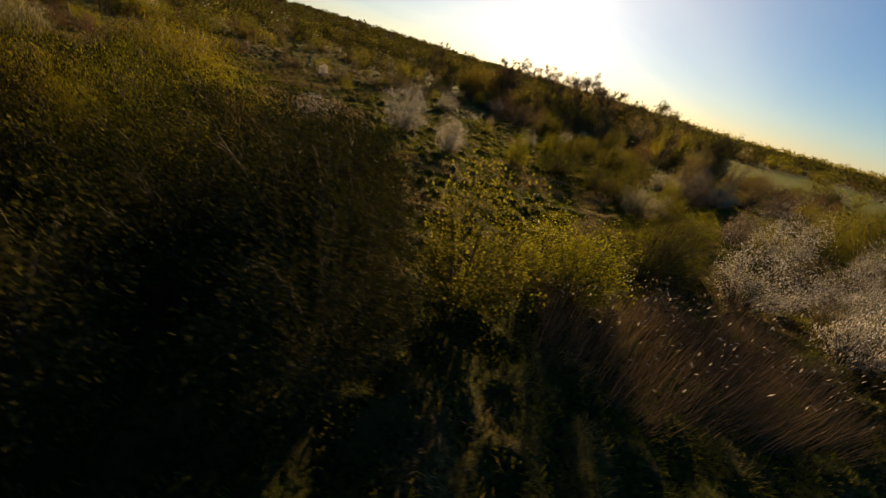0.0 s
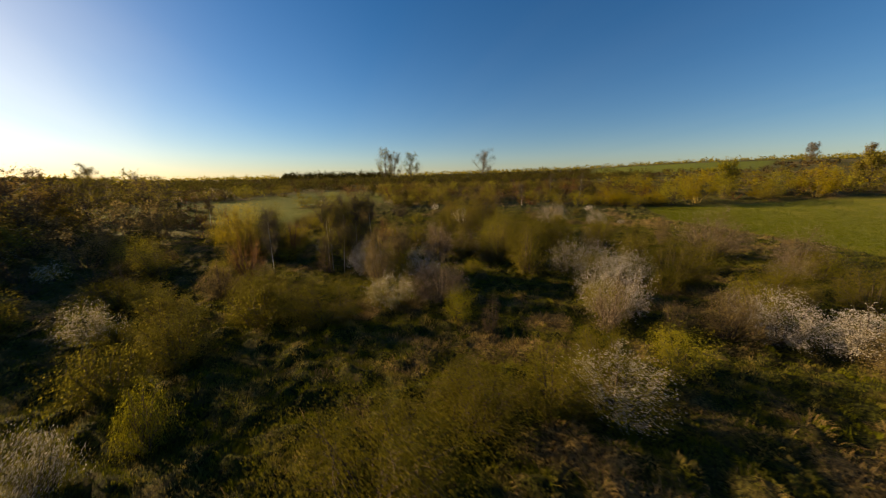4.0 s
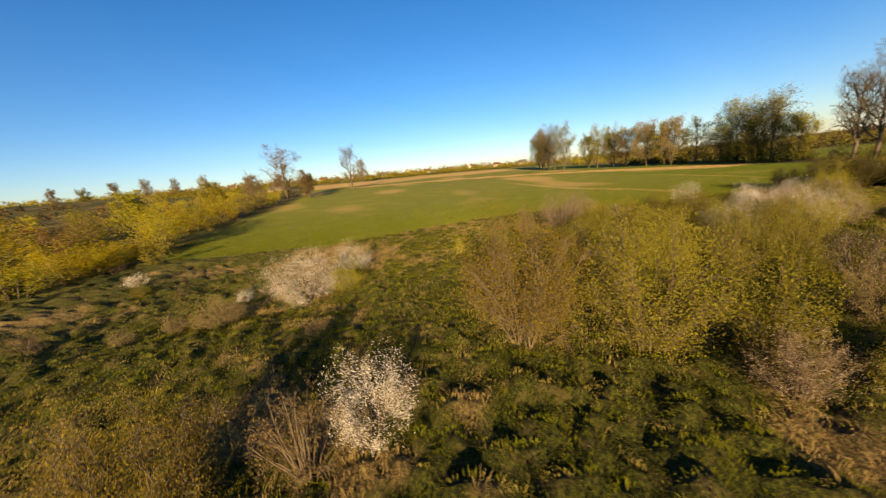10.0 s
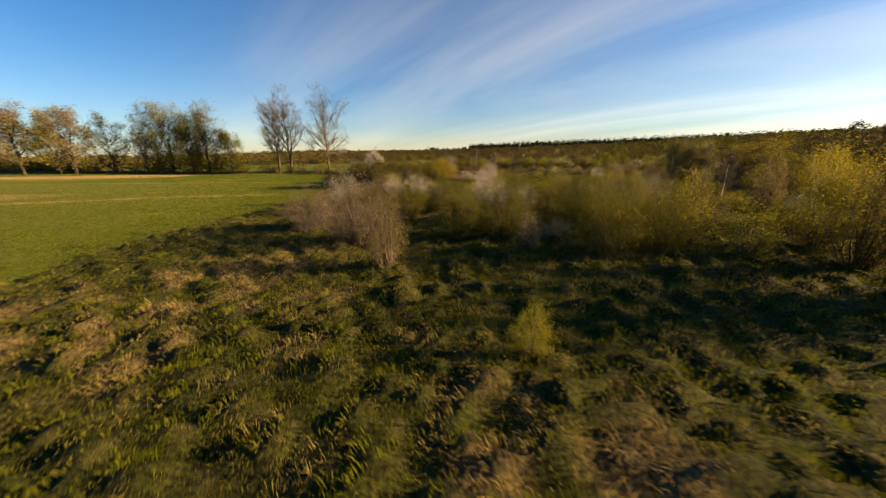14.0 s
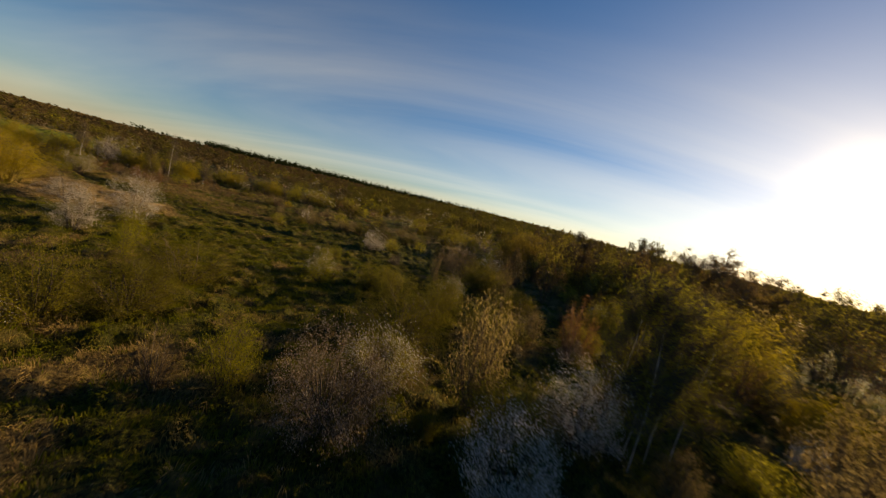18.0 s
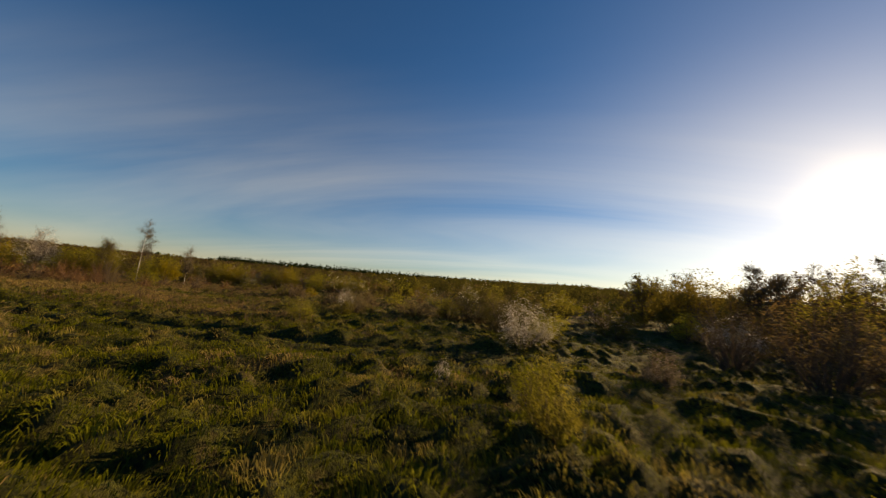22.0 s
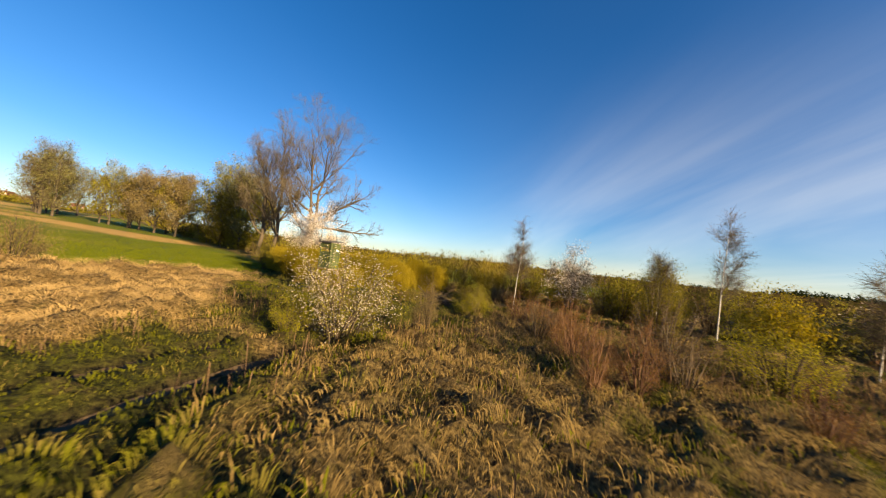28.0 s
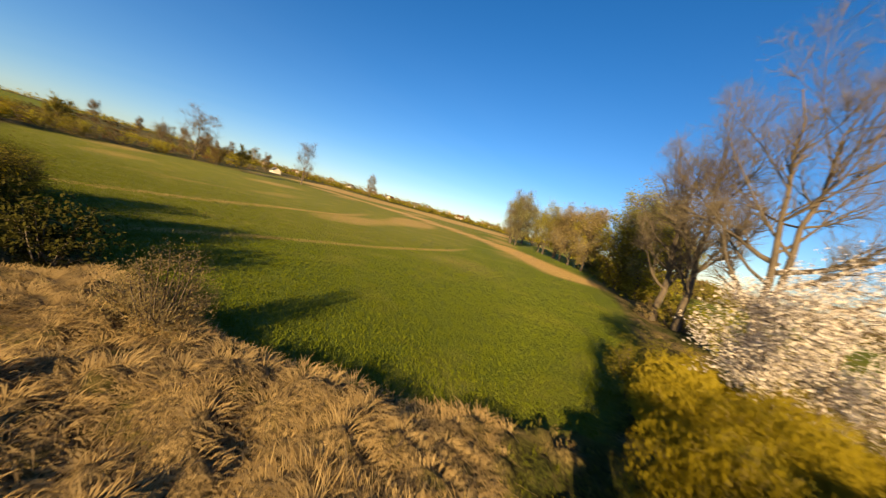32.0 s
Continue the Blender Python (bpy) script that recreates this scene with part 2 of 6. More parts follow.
M = {
    "bark": plain("bark", (0.035, 0.026, 0.018), (0.13, 0.10, 0.07), 14, 0.9, 0.6, stretch=(3, 3, 0.6)),
    "twig": plain("twig", (0.042, 0.029, 0.020), (0.108, 0.080, 0.054), 10, 0.85),
    "red_twig": plain("red_twig", (0.057, 0.029, 0.018), (0.156, 0.082, 0.049), 10, 0.85),
    "osier_twig": plain("osier_twig", (0.12, 0.09, 0.022), (0.25, 0.19, 0.05), 10, 0.7),
    "birch_bark": plain("birch_bark", (0.180, 0.164, 0.148), (0.656, 0.631, 0.590), 5, 0.7, 0.3, stretch=(1, 1, 4)),
    "poplar_bark": plain("poplar_bark", (0.028, 0.021, 0.014), (0.11, 0.085, 0.058), 8, 0.9, 0.7, stretch=(3, 3, 0.5)),
    "poplar_twig": plain("poplar_twig", (0.052, 0.041, 0.026), (0.125, 0.098, 0.060), 6, 0.85),
    "ygreen": leaf("ygreen", (0.170, 0.165, 0.014), (0.315, 0.285, 0.026), (0.46, 0.40, 0.058)),
    "olive": leaf("olive", (0.095, 0.086, 0.012), (0.195, 0.170, 0.024), (0.320, 0.265, 0.055)),
    "yellow": leaf("yellow", (0.215, 0.165, 0.012), (0.36, 0.28, 0.020), (0.50, 0.40, 0.050)),
    "gold": leaf("gold", (0.125, 0.088, 0.018), (0.225, 0.165, 0.030), (0.34, 0.26, 0.065)),
    "osier_leaf": leaf("osier_leaf", (0.175, 0.135, 0.012), (0.27, 0.21, 0.020), (0.38, 0.30, 0.045)),
    "rust": leaf("rust", (0.135, 0.063, 0.021), (0.212, 0.106, 0.034), (0.289, 0.164, 0.058)),
    "tan": leaf("tan", (0.142, 0.107, 0.044), (0.249, 0.186, 0.080), (0.355, 0.284, 0.133)),
    # darker, less translucent copy of the olive leaf: shade put into the colour
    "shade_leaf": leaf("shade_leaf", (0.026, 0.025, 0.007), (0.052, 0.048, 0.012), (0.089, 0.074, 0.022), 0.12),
    "bud": leaf("bud", (0.110, 0.068, 0.034), (0.187, 0.124, 0.051), (0.255, 0.187, 0.068)),
    "blossom": leaf("blossom", (0.60, 0.52, 0.44), (0.74, 0.67, 0.59), (0.88, 0.84, 0.79), 0.50),
    "pale": leaf("pale", (0.309, 0.228, 0.163), (0.423, 0.334, 0.252), (0.56, 0.48, 0.40), 0.55),
    "silver": leaf("silver", (0.115, 0.115, 0.040), (0.190, 0.185, 0.065), (0.290, 0.270, 0.11)),
    "far_olive": leaf("far_olive", (0.055, 0.052, 0.012), (0.10, 0.088, 0.022), (0.16, 0.135, 0.035), 0.3),
    "far_green": leaf("far_green", (0.075, 0.070, 0.014), (0.12, 0.108, 0.022), (0.17, 0.148, 0.036), 0.3),
    "far_brown": leaf("far_brown", (0.06, 0.043, 0.020), (0.105, 0.074, 0.034), (0.15, 0.11, 0.05), 0.3),
    "dark_green": leaf("dark_green", (0.018, 0.026, 0.010), (0.030, 0.042, 0.015), (0.050, 0.062, 0.020), 0.2),
    "grass": leaf("grass", (0.055, 0.068, 0.006), (0.130, 0.138, 0.012), (0.250, 0.222, 0.036), 0.4, (0.252, 0.192, 0.063)),
    "crop": leaf("crop", (0.062, 0.084, 0.006), (0.118, 0.140, 0.012), (0.190, 0.195, 0.026), 0.4),
    "straw": leaf("straw", (0.178, 0.118, 0.044), (0.296, 0.204, 0.081), (0.414, 0.303, 0.141), 0.35),
    "bleached": leaf("bleached", (0.37, 0.245, 0.105), (0.52, 0.37, 0.17), (0.62, 0.47, 0.25), 0.40),
    "reed": leaf("reed", (0.095, 0.058, 0.036), (0.165, 0.105, 0.062), (0.24, 0.165, 0.105), 0.2),
    "plume": leaf("plume", (0.311, 0.237, 0.178), (0.407, 0.333, 0.259), (0.503, 0.429, 0.355), 0.4),
    "mud": plain("mud", (0.030, 0.021, 0.013), (0.13, 0.092, 0.055), 5, 0.95, 0.8, spec=0.05),
    "green_paint": plain("green_paint", (0.028, 0.038, 0.014), (0.075, 0.09, 0.033), 7, 0.75, 0.4, stretch=(1, 1, 0.3)),
    "felt": plain("felt", (0.035, 0.033, 0.036), (0.085, 0.08, 0.082), 30, 0.85, 0.5),
    "raw_wood": plain("raw_wood", (0.09, 0.062, 0.038), (0.23, 0.17, 0.105), 9, 0.8, 0.5, stretch=(4, 4, 0.5)),
    "dark_inside": plain("dark_inside", (0.01, 0.01, 0.008), (0.03, 0.028, 0.022), 6, 0.9),
    "sign_white": plain("sign_white", (0.66, 0.67, 0.67), (0.78, 0.79, 0.79), 12, 0.5, 0.05),
    "sign_blue": plain("sign_blue", (0.03, 0.22, 0.62), (0.05, 0.28, 0.70), 12, 0.8, 0.05),
    "render_white": plain("render_white", (0.36, 0.31, 0.25), (0.52, 0.46, 0.38), 2, 0.85, 0.1),
    "roof_tile": plain("roof_tile", (0.13, 0.055, 0.035), (0.26, 0.11, 0.07), 4, 0.8, 0.3),
    "roof_grey": plain("roof_grey", (0.09, 0.085, 0.08), (0.19, 0.18, 0.17), 4, 0.8, 0.3),
    "window_glass": plain("window_glass", (0.02, 0.025, 0.03), (0.05, 0.055, 0.06), 2, 0.1, 0.0, spec=0.6),
}

# the ground: grass, crop, dead grass and mud by masks on the sheet
gm, gt = material("ground")
att = {n: node(gt, "ShaderNodeAttribute", attribute_name=n) for n in ("field", "straw", "mud", "band")}
big = noise_of(gt, 0.16, 5.0, 0.6)
mid = noise_of(gt, 1.3, 5.0, 0.65)
fine = noise_of(gt, 9.0, 6.0, 0.7)
tiny = noise_of(gt, 45.0, 3.0, 0.7)


def mixed(fac, a, b):
    n = node(gt, "ShaderNodeMix", data_type="RGBA")
    gt.links.new(fac, n.inputs[0])
    for k, v in ((6, a), (7, b)):
        if isinstance(v, tuple):
            n.inputs[k].default_value = (*v, 1)
        else:
            gt.links.new(v, n.inputs[k])
    return n.outputs[2]


def steps(fac, lo, hi):
    r = node(gt, "ShaderNodeMapRange")
    r.inputs["From Min"].default_value, r.inputs["From Max"].default_value = lo, hi
    gt.links.new(fac, r.inputs["Value"])
    return r.outputs["Result"]


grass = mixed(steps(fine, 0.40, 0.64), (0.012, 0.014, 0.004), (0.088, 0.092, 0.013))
grass = mixed(steps(mid, 0.52, 0.72), grass, (0.125, 0.092, 0.036))
grass = mixed(steps(big, 0.55, 0.75), grass, (0.088, 0.080, 0.020))
crop = mixed(steps(fine, 0.32, 0.68), (0.052, 0.078, 0.007), (0.135, 0.158, 0.014))
crop = mixed(steps(big, 0.5, 0.75), crop, (0.165, 0.158, 0.024))
dead = mixed(steps(fine, 0.38, 0.64), (0.05, 0.034, 0.014), (0.34, 0.23, 0.10))
dead = mixed(steps(mid, 0.55, 0.75), dead, (0.084, 0.077, 0.017))
dirt = mixed(steps(fine, 0.3, 0.7), (0.021, 0.014, 0.009), (0.084, 0.056, 0.035))
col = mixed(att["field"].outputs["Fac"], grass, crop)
col = mixed(att["band"].outputs["Fac"], col, mixed(steps(mid, 0.3, 0.7), (0.294, 0.182, 0.063), (0.448, 0.294, 0.112)))
col = mixed(att["straw"].outputs["Fac"], col, dead)
col = mixed(att["mud"].outputs["Fac"], col, dirt)
hgt = node(gt, "ShaderNodeMath", operation="ADD")
gt.links.new(fine, hgt.inputs[0])
gt.links.new(tiny, hgt.inputs[1])
gb = node(gt, "ShaderNodeBump", i_Strength=0.9, i_Distance=0.12)
gt.links.new(hgt.outputs[0], gb.inputs["Height"])
finish(gm, gt, col, 0.95, gb.outputs[0], spec=0.1)

# ---- mesh helpers ----


def mesh_np(name, verts, faces, mats, index=None, smooth=False):
    """A mesh from arrays: verts N x 3, faces M x k."""
    me = bpy.data.meshes.new(name)
    verts, faces = np.ascontiguousarray(verts, np.float32), np.ascontiguousarray(faces, np.int32)
    n, k = faces.shape
    me.vertices.add(len(verts))
    me.vertices.foreach_set("co", verts.ravel())
    me.loops.add(n * k)
    me.loops.foreach_set("vertex_index", faces.ravel())
    me.polygons.add(n)
    me.polygons.foreach_set("loop_start", np.arange(0, n * k, k, dtype=np.int32))
    for m in mats:
        me.materials.append(m)
    if index is not None:
        me.polygons.foreach_set("material_index", np.ascontiguousarray(index, np.int32))
    me.update(calc_edges=True)
    if smooth:
        me.polygons.foreach_set("use_smooth", np.ones(n, bool))
    return me


def frames_of(way):
    way = way / np.maximum(np.linalg.norm(way, axis=1, keepdims=True), 1e-9)
    helper = np.where(np.abs(way[:, 2:3]) > 0.9, [[1.0, 0, 0]], [[0, 0, 1.0]])
    u = np.cross(way, helper)
    u /= np.maximum(np.linalg.norm(u, axis=1, keepdims=True), 1e-9)
    return u, np.cross(way, u)


def tubes(p0, p1, r0, r1, sides=3):
    """Tapered tubes for arrays of segments: verts and quads."""
    p0, p1 = np.asarray(p0, float), np.asarray(p1, float)
    r0, r1 = np.asarray(r0, float)[:, None], np.asarray(r1, float)[:, None]
    u, v = frames_of(p1 - p0)
    rings = []
    for p, r in ((p0, r0), (p1, r1)):
        rings += [p + r * (math.cos(a) * u + math.sin(a) * v) for a in np.arange(sides) * 2 * math.pi / sides]
    verts = np.stack(rings, 1).reshape(-1, 3)
    base = np.arange(len(p0))[:, None] * 2 * sides
    faces = np.concatenate([base + np.array([[i, (i + 1) % sides, sides + (i + 1) % sides, sides + i]]) for i in range(sides)])
    return verts, faces


def cards(rng, centres, size, stretch=1.6, upward=0.0):
    """Small leaf-shaped quads at the centres, turned every way."""
    n = len(centres)
    way = rng.normal(size=(n, 3))
    way[:, 2] += upward
    u, v = frames_of(way)
    way /= np.linalg.norm(way, axis=1, keepdims=True)
    s = (np.asarray(size) * rng.uniform(0.6, 1.35, n))[:, None]
    a, b = way * s * stretch * 0.5, u * s * 0.5
    verts = np.stack([centres - a, centres + b * 0.9 - a * 0.1, centres + a, centres - b * 0.9 + a * 0.15], 1).reshape(-1, 3)
    return verts, np.arange(4 * n).reshape(-1, 4)


def joined(pieces):
    vs, fs, base = [], [], 0
    for v, f in pieces:
        vs.append(v)
        fs.append(f + base)
        base += len(v)
    return np.concatenate(vs), np.concatenate(fs)


def part(name, bm, mat, parent=None, label=""):
    me = bpy.data.meshes.new(name)
    bm.normal_update()
    bm.to_mesh(me)
    bm.free()
    me.materials.append(mat)
    ob = new(name, me)
    ob.parent = parent
    if label:
        ob["label"] = label
    return ob


def box(bm, x0, x1, y0, y1, z0, z1, bevel=0.0):
    m = Matrix.Translation(((x0 + x1) / 2, (y0 + y1) / 2, (z0 + z1) / 2)) @ Matrix.Diagonal((x1 - x0, y1 - y0, z1 - z0, 1))
    made = bmesh.ops.create_cube(bm, size=1, matrix=m)
    if bevel:
        edges = list({e for v in made["verts"] for e in v.link_edges})
        bmesh.ops.bevel(bm, geom=edges, offset=bevel, segments=1, affect="EDGES")


def pole(bm, a, b, r0, r1, sides=8):
    a, b = Vector(a), Vector(b)
    turn = (b - a).to_track_quat("Z", "Y").to_matrix().to_4x4()
    m = Matrix.Translation((a + b) / 2) @ turn
    bmesh.ops.create_cone(bm, cap_ends=True, segments=sides, radius1=r0, radius2=r1, depth=(b - a).length, matrix=m)


# ---- the lie of the land ----
SLOPE_AT = np.array([-180, -160, -135, -110, -86, -57, -20, 0, 36, 60, 75, 95, 118, 145, 180.0])
SLOPE = np.array([0.020, 0.022, 0.008, 0.018, 0.034, 0.043, 0.045, 0.032, 0.020, 0.016, 0.035, 0.052, 0.060, 0.034, 0.020])
REACH = np.array([600, 600, 600, 500, 480, 600, 700, 700, 700, 600, 300, 240, 260, 450, 600.0])


def edge_x(y):
    """Where the crop field begins, from south to north."""
    return np.interp(y, [-41, -34, -28, -15, 14, 30, 37, 46, 55, 62, 72, 85, 100], [39.5, 37, 37, 40, 42, 44.5, 44, 41.5, 38, 35, 36, 37, 42])


def smooth_step(a, b, v):
    t = np.clip((v - a) / (b - a), 0, 1)
    return t * t * (3 - 2 * t)


def south_edge(x):
    return np.interp(x, [38, 50, 70, 98, 160, 400], [-41, -46, -50, -54, -58, -70])


def north_edge(x):
    return np.interp(x, [36, 72, 120, 184, 400], [86, 97, 103, 124, 190])


def field_mask(x, y):
    return smooth_step(-0.6, 0.6, x - edge_x(y)) * smooth_step(-0.6, 0.6, y - south_edge(x)) * smooth_step(-0.8, 0.8, north_edge(x) - y) * smooth_step(345, 325, np.hypot(x - 15, y - 5))


def wave(x, y, s, seed):
    """Smooth unevenness from crossed sines."""
    rng = np.random.default_rng(seed)
    out = np.zeros_like(x)
    for _ in range(5):
        a, p, f = rng.uniform(0, 6.28), rng.uniform(0, 6.28), rng.uniform(0.6, 1.5) / s
        out = out + np.sin((x * math.cos(a) + y * math.sin(a)) * f * 6.28 + p)
    return out / 5


TABLE = np.random.default_rng(404).uniform(0, 1, (256, 256))


def lumps(x, y, s, shift=0):
    """Smooth random lumps of size s, 0 to 1."""
    u, v = x / s + 37.3 + shift, y / s + 71.9 - shift
    i, j = np.floor(u).astype(int), np.floor(v).astype(int)
    f, g = u - i, v - j
    f, g = f * f * (3 - 2 * f), g * g * (3 - 2 * g)
    at = lambda a, b: TABLE[a % 256, b % 256]
    return (at(i, j) * (1 - f) + at(i + 1, j) * f) * (1 - g) + (at(i, j + 1) * (1 - f) + at(i + 1, j + 1) * f) * g


def dryness(x, y):
    """How much of the rough grass is last year's: more in the south and in patches."""
    zone = 0.33 + 0.30 * np.exp(-((x - 30) ** 2 + (y - 61) ** 2) / 70) + 0.17 * smooth_step(-24, -30, y) * smooth_step(1, 7, x) + 0.06 * smooth_step(-14, -22, y) - 0.2 * smooth_step(2.8, 2.0, to_rut(x, y)) - 0.4 * smooth_step(6.0, 4.0, np.hypot(x - 27.8, y + 40.2))
    return smooth_step(-0.12, 0.12, zone - 0.55 * lumps(x, y, 1.1) - 0.45 * lumps(x, y, 6.0, 9))


def green_meadow(x, y):
    """The flat grazed meadow in the north-west."""
    along = x + 0.9 * (y - 60)
    return smooth_step(-95, -85, x) * smooth_step(-18, -26, x + 0.15 * y) * smooth_step(44, 50, y - 0.1 * x) * smooth_step(118, 108, y + 0.75 * (x + 40)) * (lumps(x, y, 14) > 0.18)


def hill_field(x, y):
    """A pale green field on the slope to the north."""
    az = np.degrees(np.arctan2(3 - x, y - 10))
    r = np.hypot(x - 3, y - 10)
    return smooth_step(-30, -28, az) * smooth_step(-7, -10, az) * smooth_step(280, 300, r) * smooth_step(640, 600, r)


def low_meadow(x, y):
    """The mown meadow south of the poplars."""
    return smooth_step(30, 34, x - 0.25 * (y + 60)) * smooth_step(150, 140, x) * smooth_step(-62, -66, y) * smooth_step(-118, -112, y)


CREST = [(103, -48), (130, -37), (150, -27), (168, -8), (182, 14), (195, 36), (202, 62), (205, 95)]


def to_way(x, y, way):
    """Distance from a line of straight pieces."""
    best = np.full(x.shape, 1e9)
    for (ax, ay), (bx, by) in zip(way[:-1], way[1:]):
        dx, dy = bx - ax, by - ay
        s = np.clip(((x - ax) * dx + (y - ay) * dy) / (dx * dx + dy * dy), 0, 1)
        best = np.minimum(best, np.hypot(x - ax - s * dx, y - ay - s * dy))
    return best


def band_mask(x, y):
    """Tan strips of dead grass in the field and on its crest."""
    wig = 3.0 * wave(x, y, 60, 41)
    a = np.exp(-((y - np.interp(x, [44, 62, 80, 110, 160, 260], [4, 5, 9, 13, 24, 50]) - wig * 0.4) / 1.6) ** 2) * smooth_step(44, 50, x) * smooth_step(150, 100, x) * 0.8
    line_y = np.interp(x, [40, 52, 67, 90, 124, 200], [-14.5, -16, -20, -23, -24, -10])
    b = np.exp(-((y - line_y - wig * 0.15) / 0.8) ** 2) * 0.75 * smooth_step(115, 85, x)
    c = smooth_step(9, 4.5, to_way(x, y, CREST) + wig * 0.9)
    r = np.hypot(x - 15, y - 5)
    d = 0.95 * smooth_step(225, 245, r + 4 * wig) * smooth_step(330, 300, r) * smooth_step(-10, 10, y + 20)
    e = 0.7 * smooth_step(0.15, 0.55, wave(x, y * 2.2, 70, 43)) * smooth_step(60, 95, x)
    beyond = 0.12 * smooth_step(0, 4, y - line_y)
    return np.clip(np.maximum(np.maximum(np.maximum(a, b), c), np.maximum(np.maximum(d, e), beyond)), 0, 1) * field_mask(x, y)


def straw_mask(x, y):
    """The flattened dead grass east of the track."""
    west = np.interp(y, [-40, -37.8, -36.2, -34, -33, -27, -21, -14], [37, 33.5, 29.5, 25, 22.5, 19.5, 13.5, 10.5])
    a = smooth_step(-0.8, 1.2, x - west) * smooth_step(0.5, -1.0, x - edge_x(y)) * smooth_step(-40, -37.5, y) * smooth_step(-10, -16, y)
    return a * np.maximum(smooth_step(22, 19, x), smooth_step(-22, -25, y))


RUT = [(-14, -3.5), (-6, -7.2), (1.8, -11.7), (6, -15.5), (11, -21), (14.3, -25.2), (17, -28.2), (19.3, -32.4), (20.8, -37.5), (22, -43.5), (24, -49), (28, -51.2), (36, -53.5), (48, -57)]


def rut_line(n, way):
    pts = np.array(way, float)
    s = np.r_[0, np.cumsum(np.hypot(*np.diff(pts, axis=0).T))]
    fine_s = np.linspace(0, s[-1], n)
    p = np.stack([np.interp(fine_s, s, pts[:, k]) for k in (0, 1)], 1)
    for _ in range(12):
        p[1:-1] = (p[:-2] + p[1:-1] * 2 + p[2:]) / 4
    return p


LINE = rut_line(140, RUT)
LINE_W = rut_line(50, [(0.5, -17.5), (4.5, -19.8), (7.8, -22.7), (9.6, -24.9), (13.5, -29), (18.5, -33), (20.6, -38.5)])


def to_rut(x, y, line=LINE):
    """Distance from the middle of the track."""
    d = np.full(x.shape, 1e4)
    close = (x > -22) & (x < 56) & (y > -66) & (y < 6)
    cx, cy, dd = x[close], y[close], d[close]
    for px, py in line:
        dd = np.minimum(dd, (cx - px) ** 2 + (cy - py) ** 2)
    d[close] = dd
    return np.sqrt(d)


def rut_gap(x, y):
    """Distance from the nearest wheel rut, past its half width."""
    return np.minimum(np.abs(to_rut(x, y) - 0.85), to_rut(x, y, LINE_W) + 0.07)


def land(x, y):
    x, y = np.asarray(x, float), np.asarray(y, float)
    dx, dy = x - 15, y - 5
    r = np.hypot(dx, dy)
    az = np.degrees(np.arctan2(-dx, dy))
    k, far = np.interp(az, SLOPE_AT, SLOPE), np.interp(az, SLOPE_AT, REACH)
    run = np.minimum(np.maximum(r - 70, 0), far)
    h = k * run * smooth_step(0, 60, run)
    dip = smooth_step(50, 57, y) * smooth_step(80, 66, y) * smooth_step(8, 15, x) * smooth_step(36, 28, x)
    return h - 0.8 * dip + wave(x, y, 23, 1) * 0.18 * (1 - field_mask(x, y))


def hummocks(x, y):
    """Tufted unevenness of the rough land, flattened in the field and in the ruts."""
    rough = (1 - field_mask(x, y)) * (1 - 0.8 * green_meadow(x, y))
    h = 0.17 * lumps(x, y, 0.95) ** 1.6 + 0.46 * lumps(x, y, 0.46, 5) ** 2.2 + 0.45 * straw_mask(x, y) * lumps(x, y, 1.5, 3) ** 1.5
    return rough * h * smooth_step(0.1, 0.9, np.abs(rut_gap(x, y))) * smooth_step(0.5, 1.1, np.hypot(x - 30.2, y + 38.95))


def ground_z(x, y):
    return float(land(np.array([x]), np.array([y]))[0])


def spread(lo, hi, step, end, grow):
    core = list(np.arange(lo, hi, step))
    up, d = [core[-1]], step
    while up[-1] < end:
        d *= grow
        up.append(up[-1] + d)
    down, d = [lo], step
    while down[-1] > -end:
        d *= grow
        down.append(down[-1] - d)
    return np.array(down[:0:-1] + core + up[1:])


xs, ys = spread(-20, 45, 0.22, 3600, 1.07), spread(-57, 68, 0.22, 3600, 1.07)
gx, gy = [a.ravel() for a in np.meshgrid(xs, ys)]
rng = np.random.default_rng(3)
masks = {"field": np.maximum(field_mask(gx, gy), 0.8 * low_meadow(gx, gy)), "straw": straw_mask(gx, gy)}
near_rut = np.exp(-(rut_gap(gx, gy) / 0.20) ** 2)
masks["field"] = np.maximum(masks["field"], np.maximum(0.62 * green_meadow(gx, gy), hill_field(gx, gy)))
masks["straw"] = np.maximum(masks["straw"], 0.75 * dryness(gx, gy) * np.clip(1 - 2.0 * masks["field"], 0, 1))
masks["mud"] = np.clip(np.exp(-(rut_gap(gx, gy) / 0.24) ** 2) * (0.55 + 0.7 * lumps(gx, gy, 1.3)), 0, 1) * 0.9
masks["band"] = band_mask(gx, gy)
gz = land(gx, gy) + hummocks(gx, gy) - 0.17 * near_rut
nx = len(xs)
cell = (np.arange(len(ys) - 1)[:, None] * nx + np.arange(nx - 1)[None]).ravel()
ground_me = mesh_np("ground", np.stack([gx, gy, gz], 1), np.stack([cell, cell + 1, cell + nx + 1, cell + nx], 1), [gm], smooth=True)
for n, v in masks.items():
    ground_me.attributes.new(n, "FLOAT", "POINT").data.foreach_set("value", v.astype(np.float32))
tagged(new("ground", ground_me), "rough spring meadow beside a green crop field with tan strips", "ground", kind="structure")

# ---- shrubs and trees ----


